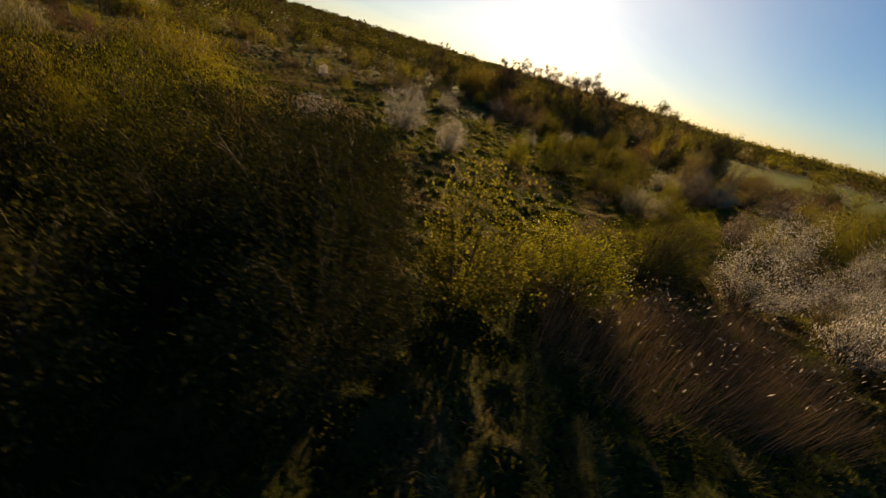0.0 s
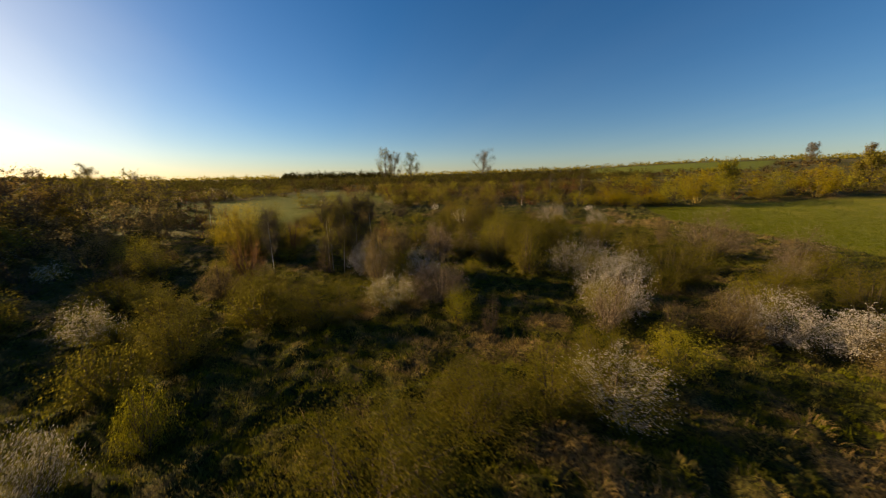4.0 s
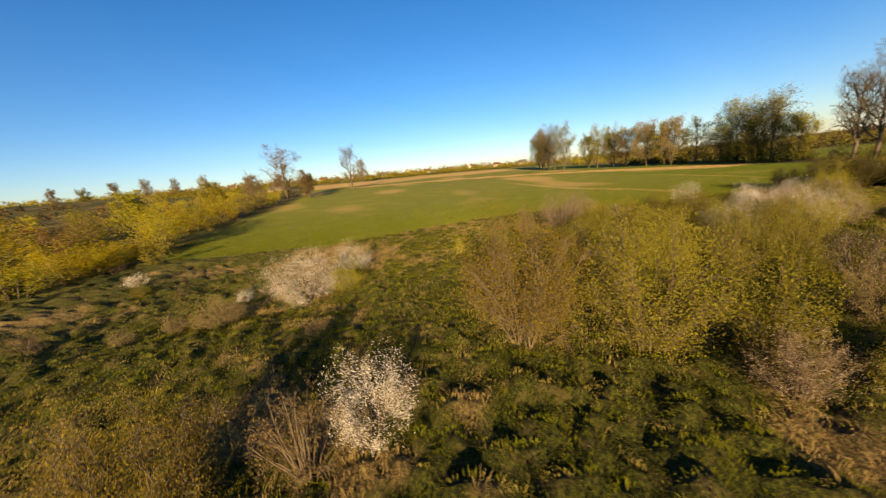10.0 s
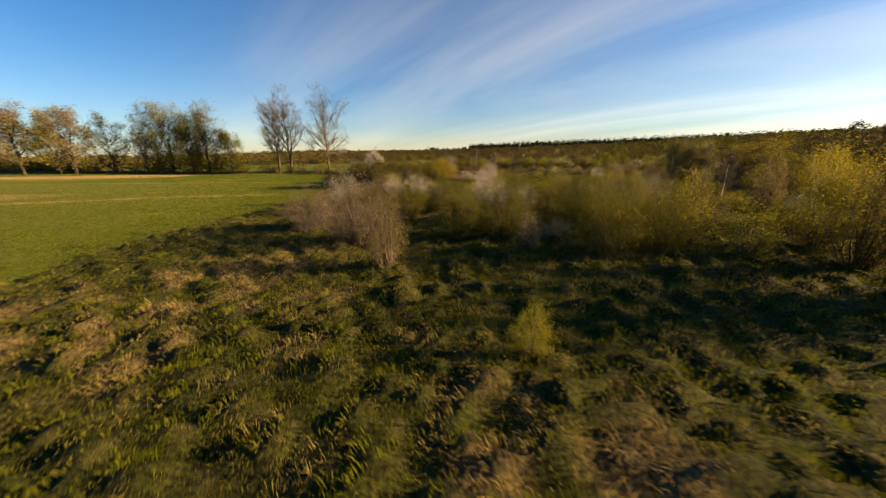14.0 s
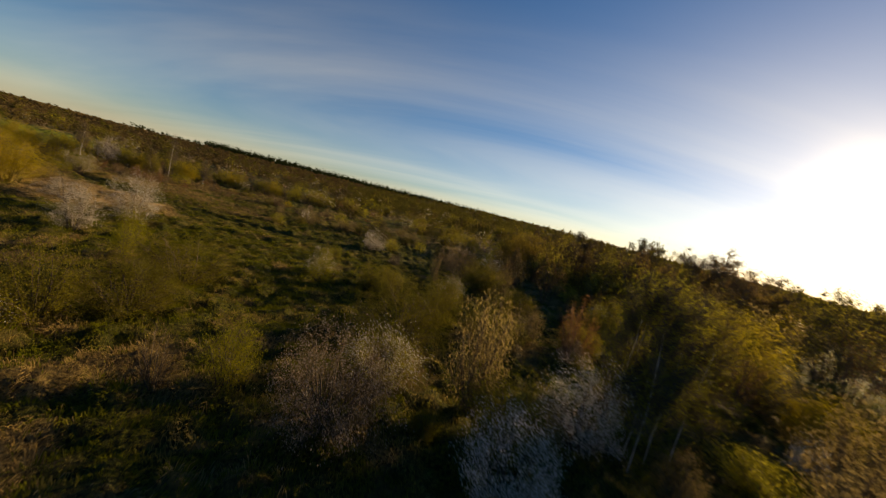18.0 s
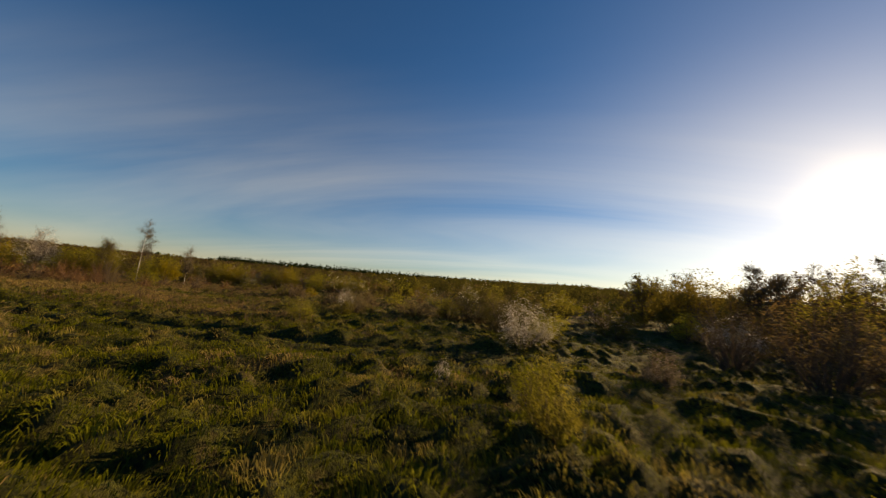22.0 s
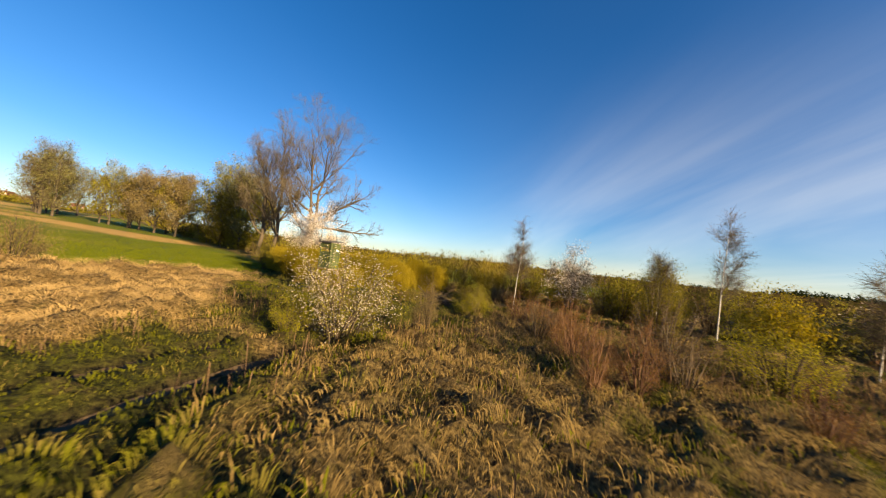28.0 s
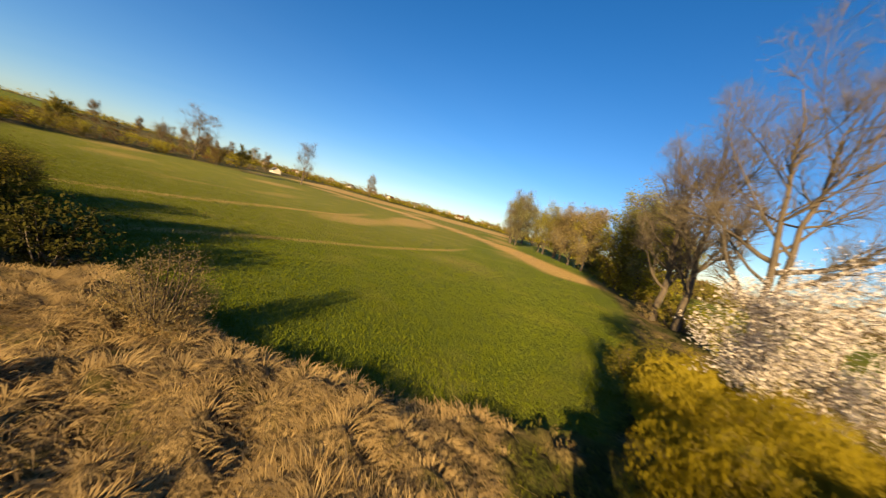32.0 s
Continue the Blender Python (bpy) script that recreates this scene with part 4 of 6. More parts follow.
# trees along the field's far edge
EDGE = "field-edge tree in early spring leaf"
for seed, x, y, hgt_m, kind, lv, sz in (
    (41, 97, -58, 21, "silver", 4200, 0.30), (42, 103, -61, 19, "ygreen", 4200, 0.30), (43, 109, -58.5, 22, "ygreen", 3800, 0.30), (44, 114, -60, 21, "silver", 2500, 0.25), (69, 100, -55, 12, "olive", 2600, 0.28),
    (45, 134, -53, 19, "tan", 4200, 0.32), (46, 146, -50, 21, "tan", 4200, 0.32), (47, 153, -54, 19, "yellow", 2500, 0.30), (66, 127, -58, 17, "olive", 2600, 0.28), (65, 120, -62, 15, "bud", 1500, 0.2),
    (48, 190, -29, 25, "silver", 3600, 0.34), (49, 197, -26, 26, "bud", 1400, 0.25), (50, 204, -25, 25, "bud", 1400, 0.25), (51, 212, -24, 23, "olive", 2600, 0.34), (67, 166, -46, 21, "olive", 2600, 0.3), (68, 176, -42, 22, "ygreen", 2600, 0.3),
    (52, 232, -30, 27, "silver", 2200, 0.35), (53, 222, -27, 28, "bud", 1400, 0.3), (54, 246, -36, 24, "olive", 2200, 0.35),
    (55, 186, 96, 25, "bud", 1800, 0.25), (88, 137, 112, 20, "bud", 1200, 0.25), (89, 160, 112, 10, "olive", 1800, 0.25), (90, 141, 104, 9, "bud", 1200, 0.25), (56, 291, 112, 17, "bud", 1200, 0.3), (57, 130, 122, 11, "bud", 900, 0.2), (58, 96, 116, 9, "olive", 1800, 0.25), (59, 62, 110, 8, "ygreen", 1800, 0.22), (70, 212, 150, 11, "bud", 900, 0.25), (72, 160, 140, 10, "bud", 900, 0.25),
    (73, 140, -54, 18, "ygreen", 3200, 0.32), (74, 159, -48, 20, "tan", 3200, 0.32), (75, 171, -47, 19, "ygreen", 3200, 0.32), (76, 182, -40, 19, "olive", 2800, 0.34), (77, 91, -60, 14, "ygreen", 3000, 0.25), (78, 240, -30, 25, "silver", 2200, 0.36),
    (60, -52, 354, 27, "bud", 1800, 0.32), (61, -167, 348, 29, "olive", 1400, 0.4), (87, -158, 352, 27, "bud", 1200, 0.4), (62, -138, 356, 25, "olive", 1500, 0.4), (63, 217, 349, 15, "bud", 1200, 0.3), (64, 240, 330, 12, "bud", 1000, 0.3),
    (79, 262, 305, 14, "bud", 1200, 0.3), (80, 276, 292, 15, "bud", 1200, 0.3), (84, 290, 278, 13, "bud", 1000, 0.3), (85, 304, 262, 14, "tan", 1500, 0.3), (86, 250, 318, 11, "olive", 1500, 0.3)):
    slim = kind == "bud" and x > 150
    far = abs(y) > 250 or y > 100
    hgt_m *= 1.2 if far else 1.0
    broad_tree("tree", EDGE, seed, x, y, hgt_m, hgt_m * (0.23 if slim else 0.34 if far else 0.31), (15, 7, 5, 3), 1 + seed % 2, 0.56, 0.46, 0.10, "poplar_bark", "poplar_twig", kind, int(lv * (3.4 if far else 2.6)), sz * (0.95 if far else 0.78), hgt_m * 0.035, None, 0.02 if far else 0.014, "trees at the field's far edge")


# trees on the western rise
WEST = "tree in thin spring leaf on the low western rise"
for seed, x, y, top, wide, kind in ((300, -50.7, -5.2, 9.8, 4.2, "far_brown"), (301, -50.8, -2.6, 8.8, 4.0, "far_brown"), (302, -53.7, 5.2, 10.6, 4.2, "far_olive"), (303, -53.5, 8.4, 11.2, 4.4, "olive"), (304, -52.8, 13.0, 11.2, 3.6, "far_brown"), (305, -54.2, 16.3, 11.8, 3.8, "bud"), (306, -124.8, 43.1, 13.0, 4.6, "olive"), (307, -91.0, 48.8, 11.8, 4.8, "olive"), (308, -87.0, 57.3, 8.1, 4.0, "bud"),
                                   (309, -93.1, -31.2, 11.6, 4.6, "olive"), (310, -72.9, -1.0, 12.0, 6.0, "far_brown"), (311, -68.0, 3.6, 10.6, 5.0, "far_brown"), (312, -46.1, 20.1, 10.6, 4.6, "bud"), (313, -55.7, 20.6, 9.6, 4.6, "bud"), (314, -46.2, 26.6, 8.8, 4.2, "olive"), (315, -35.9, 28.8, 9.2, 4.0, "olive"),
                                   (316, -45.8, -17.0, 7.4, 2.4, "olive"), (317, -40.5, -3.0, 7.4, 4.4, "far_brown"), (318, -37.5, 1.6, 6.0, 4.2, "far_brown"), (319, -35.5, 8.0, 7.4, 4.4, "far_brown"), (320, -33.5, 11.2, 7.8, 4.2, "bud"), (321, -61.0, -16.0, 9.0, 5.0, "far_olive"), (322, -66.0, -24.0, 9.0, 5.0, "far_brown"), (323, -80.0, 24.0, 10.5, 5.0, "far_olive"), (324, -74.0, 36.0, 9.5, 5.0, "far_brown")):
    hgt_m = top - ground_z(x, y)
    broad_tree("tree", WEST, seed, x, y, hgt_m, min(wide, hgt_m * 0.5), (16, 7, 6, 4), 1 + seed % 2, 0.56, 0.44, 0.08, "bark", "twig", kind, 7000, 0.10, 0.28, None, 0.014, "trees on the western rise")

# ---- shrubs that stand out ----
shrub("brown", -26.5, -57.3, 3.6, 8.5)
shrub("brown", -25.3, 9.9, 5.9, 4.8)
shrub("brown", -25.3, 3.4, 6.3, 4.5)
shrub("brown", -20.4, -0.6, 5.7, 4.8)
shrub("brown", -10.0, -61.6, 5.0, 8.5)
shrub("brown", -5.6, -31.3, 1.9, 3.8)
shrub("brown", -1.8, -30.1, 1.8, 2.2)
shrub("brown", 2.6, -24.5, 0.8, 0.8)
shrub("brown", 12.1, -43.4, 2.8, 3.3)
shrub("olive", -17.9, -56.1, 3.6, 8.5)
shrub("brown", -17.3, 93.0, 7.4, 8.6)
shrub("olive", -0.3, -45.2, 1.8, 2.8)
shrub("olive", 13.0, -52.9, 4.7, 2.4)
shrub("olive", 22.5, -47.5, 2.1, 2.8)
shrub("pale", -28.8, -14.6, 2.0, 4.8)
shrub("pale", -10.8, -42.6, 1.7, 1.6)
shrub("rust", -28.3, 29.1, 6.1, 6.1)
shrub("rust", 13.0, -38.9, 1.9, 1.3)
shrub("rust", 18.6, -46.6, 2.4, 2.7)
shrub("tan", -23.2, 15.4, 4.3, 6.1)
shrub("tan", -20.7, -22.2, 2.8, 5.6)
shrub("tan", -8.1, -21.0, 1.8, 4.0)
shrub("tan", -3.9, -23.4, 2.3, 2.7)
shrub("tan", 18.9, -39.2, 2.3, 1.3)
shrub("tan", 20.1, -24.2, 2.1, 2.3)
shrub("tan", 35.8, -29.2, 2.8, 3.2)
shrub("white", -22.0, -3.6, 2.8, 4.3)
shrub("white", -6.5, -9.4, 2.8, 3.2)
shrub("white", -3.5, -70.4, 1.8, 4.4)
shrub("white", 14.0, -9.1, 4.1, 4.1)
shrub("white", 17.9, -14.2, 2.3, 3.4)
shrub("yellow", -6.2, -40.8, 1.7, 1.9)
shrub("yellow", 22.1, -20.0, 5.0, 6.7)
shrub("yellow", 30.3, 90.1, 5.4, 8.5)
shrub("ygreen", -2.4, -38.4, 1.7, 2.0)
shrub("ygreen", 9.3, -43.8, 2.6, 3.3)
shrub("ygreen", 17.3, -58.1, 3.4, 4.6)
shrub("ygreen", 20.4, -34.9, 1.6, 1.4)
shrub("ygreen", 43.8, 90.4, 9.0, 8.5)
shrub("cream", 19.5, -36.0, 3.2, 3.9)
shrub("olive", 33.1, -1.1, 4.3, 3.6)
shrub("ygreen", 31.0, 2.5, 3.3, 3.0)
shrub("dome", 26.8, 6.6, 3.2, 4.8)
shrub("tan", 28.0, 3.0, 2.4, 2.2)
shrub("white", 27.3, 10.2, 3.5, 3.7)
shrub("white", 29.5, 12.7, 3.3, 3.0)
shrub("white", 25.2, 15.5, 2.8, 3.2)
shrub("white", 27.3, 14.6, 2.7, 3.2)
shrub("ygreen", 14.0, 0.3, 3.2, 2.2)
shrub("olive", 11.8, 3.8, 3.0, 5.0)
shrub("olive", 13.7, 7.1, 2.5, 4.4)
shrub("pale", 18.3, 14.8, 3.1, 2.1)
shrub("tan", 21.2, 15.2, 2.0, 1.4)
shrub("ygreen", 23.2, 23.1, 2.0, 2.2)
shrub("white", 18.7, 23.0, 3.4, 3.6)
shrub("olive", 13.8, 33.2, 3.0, 4.6)
shrub("rust", -5.5, 16.1, 4.5, 2.9)
shrub("rust", -7.8, 23.1, 4.3, 2.7)
shrub("tan", 4.8, 17.3, 4.9, 2.6)
shrub("olive", 5.2, 39.2, 6.3, 6.2)
shrub("brownbig", 6.5, 43.6, 6.6, 6.4)
shrub("olive", 3.6, 36.2, 4.2, 3.8)
shrub("olive", 14.0, 23.5, 4.2, 3.4)
shrub("olive", 13.7, 27.1, 4.6, 4.2)
shrub("cream", 17.2, 24.4, 3.3, 3.6)
shrub("cream", 20.8, 23.3, 2.9, 3.7)
shrub("ygreen", 10.1, 22.8, 1.6, 2.1)
shrub("olive", 11.3, 26.8, 4.6, 4.2)
shrub("pale", 6.0, 25.8, 3.9, 3.1)
shrub("olive", 16.5, 30.9, 4.0, 4.4)
shrub("brown", -1.3, 19.6, 2.6, 2.0)
shrub("tan", 2.0, 22.9, 2.2, 1.7)
shrub("olive", 10.3, 34.9, 4.4, 3.6)
shrub("olive", 10.8, 30.6, 4.6, 4.6)
shrub("tan", 5.0, 30.1, 2.7, 3.2)
shrub("olive", 8.2, 26.5, 3.2, 2.6)
shrub("pale", 1.7, 37.1, 2.7, 2.5)
shrub("yellow", -4.2, 36.1, 1.7, 2.7)
shrub("brown", 0.9, 50.9, 3.2, 3.2)
shrub("ygreen", -5.9, 50.4, 2.1, 2.6)
shrub("olive", 1.5, 32.9, 2.6, 3.3)
shrub("white", 16.2, 57.0, 4.2, 6.4)
shrub("white", 22.8, 55.2, 3.2, 3.8)
shrub("ygreen", 17.4, 54.4, 2.6, 3.2)
shrub("white", 2.0, 49.3, 2.9, 2.9)
shrub("white", 19.0, 17.0, 3.8, 4.0)
shrub("brownbig", -0.6, 53.6, 4.4, 4.2)
shrub("tan", 13.4, 61.4, 2.4, 4.0)
shrub("pale", 29.5, 33.2, 4.9, 6.4)
shrub("pale", 33.6, 29.3, 3.8, 4.6)
shrub("tan", 27.0, 38.1, 3.8, 2.4)
shrub("olive", 16.1, 37.3, 4.0, 4.4)
shrub("olive", 20.4, 33.4, 4.0, 3.8)
shrub("pale", 19.6, 35.7, 2.6, 1.6)
shrub("olive", 23.3, 32.6, 3.5, 3.5)
shrub("ygreen", 9.0, 37.6, 3.4, 3.0)
shrub("olive", 12.7, 36.4, 4.2, 3.5)
shrub("ygreen", 22.3, 45.3, 2.0, 1.4)
shrub("olive", 14.2, 32.6, 3.7, 4.0)
shrub("olive", 23.6, 23.5, 4.0, 4.6)
shrub("white", 34.7, 15.5, 3.7, 4.5)
shrub("olive", 22.3, 28.3, 3.1, 3.7)
shrub("pale", 9.4, 16.0, 3.3, 4.4)
shrub("white", 6.6, 20.2, 3.0, 3.0)
shrub("olive", -8.7, 21.9, 5.9, 3.5)
shrub("yellow", -10.2, 26.2, 3.2, 3.7)
shrub("rust", -6.7, 31.1, 4.6, 3.8)
shrub("rust", -3.7, 33.8, 3.4, 2.6)
shrub("cream", 6.8, 14.8, 2.5, 3.6)
shrub("olive", 5.3, 18.9, 2.9, 3.1)
shrub("white", 2.2, 20.0, 3.4, 3.2)
shrub("ygreen", -2.1, 24.7, 2.0, 3.3)
shrub("white", -6.4, 25.9, 2.0, 2.0)
shrub("yellow", -12.9, 22.4, 6.0, 6.8)
shrub("olive", -1.1, 13.3, 2.7, 4.1)
shrub("olive", 4.4, 12.1, 3.0, 5.4)
shrub("olive", 15.8, 8.2, 3.0, 2.6)
shrub("brown", 13.0, 13.0, 2.2, 1.2)
shrub("ygreen", 11.4, 13.5, 2.7, 1.8)
shrub("olive", -13.5, 14.9, 3.5, 3.6)
shrub("tan", -34.0, 28.0, 6.0, 6.8)
shrub("olive", 1.3, 10.7, 2.7, 3.6)
shrub("olive", 1.1, 6.8, 2.5, 3.4)
shrub("ygreen", 4.8, 3.5, 2.4, 1.9)
shrub("olive", -1.8, 8.4, 2.6, 3.3)
shrub("cream", 4.1, 1.6, 2.3, 2.2)
shrub("brown", -6.1, 2.5, 4.0, 1.3)
shrub("brown", -11.1, 0.5, 4.3, 4.8)
shrub("brown", -14.5, 3.6, 4.6, 4.8)
shrub("brown", -17.5, 7.6, 5.2, 4.8)
shrub("olive", -9.5, 5.0, 3.0, 4.0)
shrub("ygreen", 30.6, 1.2, 3.2, 2.6)
# back-lit bushes, their shade given by the dark leaf colour
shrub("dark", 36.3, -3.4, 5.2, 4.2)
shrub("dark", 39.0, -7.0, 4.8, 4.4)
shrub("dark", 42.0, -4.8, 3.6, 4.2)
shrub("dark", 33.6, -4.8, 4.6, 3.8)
shrub("olive", 31.8, 20.6, 3.2, 4.6)
shrub("olive", 27.0, 19.6, 3.0, 3.6)
shrub("ygreen", 20.2, 11.6, 2.6, 2.4)
shrub("olive", 17.4, 10.8, 2.4, 2.8)
shrub("olive", 26.8, 26.8, 2.8, 3.4)
shrub("olive", 18.2, 20.2, 3.0, 3.2)
shrub("white", 0.8, -7.1, 0.8, 0.6)
shrub("olive", 1.7, -2.9, 1.7, 1.3)
shrub("white", 16.4, -4.8, 3.1, 2.6)
shrub("ygreen", -12.1, -30.8, 2.1, 3.3)
shrub("olive", -10.4, -19.7, 2.1, 2.7)
shrub("olive", -2.5, -22.1, 1.3, 1.8)
shrub("white", -4.4, -26.3, 2.2, 1.6)
shrub("ygreen", 1.1, -20.2, 1.7, 2.0)
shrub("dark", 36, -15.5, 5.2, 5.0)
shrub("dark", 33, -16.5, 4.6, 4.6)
shrub("olive", 13.1, -51.7, 4.6, 2.8)
shrub("brown", -13.2, -2.4, 4.4, 5.0)
shrub("pale", -5.5, -3.2, 1.5, 1.4)
shrub("ygreen", 0.4, -4.2, 1.7, 1.4)
shrub("rust", -14.1, 46.3, 4.1, 5.0)
shrub("rust", -14.7, 40.1, 2.8, 3.6)
shrub("olive", -16.6, 37.6, 2.7, 4.0)
shrub("white", -12.9, 35.9, 0.9, 1.1)
shrub("tan", -3.2, 26.4, 5.2, 3.0)
shrub("tan", 2.3, 25.7, 4.0, 2.7)
shrub("pale", 8.2, 27.2, 3.1, 3.6)
# hedges and bush rows in the north
for kind, x, y, h, w in (("yellow", 27, 93, 3.0, 5.5), ("yellow", 32, 94, 3.2, 5.5), ("yellow", 37, 95, 3.0, 5.5), ("yellow", 42, 97, 3.2, 5.5), ("yellow", 50.5, 95, 9.0, 10.5), ("ygreen", 59, 102, 6.8, 8.0), ("ygreen", 71, 105, 7.5, 9.0), ("yellow", 77.5, 102, 9.0, 11.0), ("yellow", 66, 101, 4.5, 7.0), ("yellow", 33, 90, 3.4, 8.0), ("yellow", 40, 91.5, 3.4, 8.0), ("olive", 96, 106, 6.0, 9.0), ("brown", 108, 108, 5.5, 9.0), ("tan", 100, 109, 4.0, 9.0), ("ygreen", 122, 112, 6.5, 9.0), ("brown", -10, 100, 5.5, 9.0), ("olive", -14, 88, 6.0, 7.0), ("rust", 6, 112, 7.2, 11.0), ("rust", 15, 118, 7.2, 11.0), ("rust", 22, 124, 7.2, 11.0), ("brown", 30, 112, 5.0, 10.0), ("rust", 38, 112, 5.0, 10.0), ("brown", 46, 118, 5.0, 10.0), ("rust", 54, 122, 5.0, 10.0), ("olive", -30, 112, 5.5, 8.0), ("rust", -36, 118, 5.0, 9.0), ("olive", -46, 122, 5.0, 9.0), ("ygreen", -92, 92, 6.0, 9.0), ("brown", -90, 80, 6.0, 9.0), ("olive", -84, 102, 5.0, 9.0), ("brown", -72, 108, 5.0, 9.0), ("rust", -60, 114, 5.0, 10.0)):
    shrub(kind, x, y, h, w)
for n in range(30):
    shrub(("rust", "brown", "far", "rust", "olive")[n % 5], -58 + 3.9 * n, 107 + 5 * math.sin(n * 0.7) + 0.04 * n, 4.2 + 1.6 * math.sin(n * 2.1) ** 2, 6.5 + 2 * math.cos(n * 1.3))
# the willow thicket behind the stand
wrng = np.random.default_rng(61)
for n in range(74):
    x, y = wrng.uniform(29.8, 45), wrng.uniform(-54.0, -42.4)
    y -= 0.07 * (x - 31)
    if (x - 29.4) ** 2 + (y + 40.5) ** 2 < 4.5:
        continue
    shrub("osier" if n % 5 else "olive", x, y, wrng.uniform(2.2, 3.2), wrng.uniform(2.3, 3.2))
for n in range(40):
    x, y = -14 + 58 * (n + wrng.uniform(0, 1)) / 40, -55.5 - wrng.uniform(0, 5) - 0.05 * n
    shrub(("olive", "ygreen", "brown", "olive", "yellow")[n % 5], x, y, wrng.uniform(3.2, 4.7), wrng.uniform(3.4, 4.9))
for kind, x, y, h, w in (("rust", 12.2, -39.8, 2.3, 1.7), ("rust", 13.9, -40.6, 2.5, 1.8), ("brown", 11.4, -41.6, 2.0, 2.2), ("rust", 14.8, -42.2, 2.4, 2.0), ("brown", 16.4, -43.6, 2.2, 2.4), ("rust", 9.0, -40.2, 1.6, 1.6), ("brown", 5.0, -44.6, 2.0, 2.6), ("rust", 2.4, -43.0, 1.6, 2.2), ("olive", 24.6, -44.2, 1.4, 1.7), ("ygreen", 20.8, -45.4, 1.9, 2.2)):
    shrub(kind, x, y, h, w)
cherry_w, cherry_f = tree_mesh(71, 7.4, 0.12, 3, 5, 0.0, 52, 0.62, 0.1, 7, 0.6, 0.1, 0.008)
tree("cherry_tree", "wild cherry in full white blossom over willow shrubs", 41.4, -47.4, cherry_w, cherry_f, "bark", "twig", "blossom", 24000, 0.066, 0, 1.0, 5, 0.16)

plum_w, plum_f = tree_mesh(72, 5.4, 0.07, 3, 5, 0.0, 50, 0.60, 0.35, 6, 0.5, 0.15, 0.007)
tree("plum_tree", "slender wild plum with a round crown of white blossom", 18.3, -52.4, plum_w, plum_f, "bark", "twig", "blossom", 7000, 0.055, 0, 1.0, 5, 0.14)

# ---- scattered scrub ----
srng = np.random.default_rng(77)
FAR_MIX = ["olive", "far", "olive", "brown", "far", "rust", "tan", "brown", "olive", "far", "ygreen", "pale", "olive", "brown", "far", "cream"]


def scatter(n, x0, x1, y0, y1, mix, h0, h1, room=4.5, near=False, wide=1.0):
    done = 0
    for _ in range(n * 8):
        x, y = srng.uniform(x0, x1), srng.uniform(y0, y1)
        px, py = np.array([x]), np.array([y])
        if field_mask(px, py)[0] > 0.02 or green_meadow(px, py)[0] > 0.3 or hill_field(px, py)[0] > 0.3 or low_meadow(px, py)[0] > 0.1 or straw_mask(px, py)[0] > 0.1 or to_rut(px, py)[0] < 2.5:
            continue
        off = off_close(x, y)
        if off < room or (not near and off < 30):
            continue
        h = srng.uniform(h0, h1)
        kind, w = mix[srng.integers(len(mix))], h * wide * srng.uniform(0.9, 1.5)
        if near:
            shrub(kind, x, y, h, w)
        else:
            distant_shrub(kind, x, y, h, w, 4 if off < 62 else 2)
        done += 1
        if done == n:
            return


scatter(760, -120, -18, -80, 120, FAR_MIX, 1.8, 4.5, wide=1.05)
scatter(330, -110, 45, -180, -56, FAR_MIX, 1.8, 4.5, wide=1.05)
scatter(540, -80, 36, 76, 190, ["brown", "brown", "olive", "rust", "olive", "ygreen", "tan", "brown"], 1.8, 4.0, wide=1.05)
scatter(260, 36, 200, 97, 185, ["ygreen", "brown", "olive", "yellow", "rust", "brown"], 2.5, 5.5, wide=1.05)
scatter(260, 46, 270, -100, -50, ["olive", "ygreen", "brown", "tan"], 2.0, 5.5, wide=1.05)
scatter(46, -30, -9, -20, 60, FAR_MIX, 1.8, 3.8, 7.0, True)
scatter(54, -10, 36, 3, 36, ["olive", "olive", "ygreen", "cream", "tan", "olive", "pale", "ygreen"], 1.0, 2.6, 4.2, True)
scatter(24, -28, -2, -60, -12, ["brown", "rust", "tan", "olive", "brown"], 0.9, 2.4, 6.0, True)
scatter(20, -10, 30, -62, -38, ["rust", "brown", "tan", "brown"], 0.9, 2.2, 4.0, True)
scatter(12, -14, 34, 60, 78, ["brown", "tan", "olive", "white"], 0.8, 2.0, 4.0, True)
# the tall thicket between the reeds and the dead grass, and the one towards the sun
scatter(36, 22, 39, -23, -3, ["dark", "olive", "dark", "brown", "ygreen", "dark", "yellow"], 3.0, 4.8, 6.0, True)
scatter(30, -62, -27, -12, 26, ["brown", "tan", "brownbig", "brown", "olive"], 4.5, 8.0, 9.0, True)
for n, pieces in DISTANT.items():
    tagged(new("distant_scrub", mesh_np("distant_scrub", *joined(pieces), [M[n]])), "mixed spring scrub spread over the rough land", "scrub", kind="stuff")

# ---- far woods ----


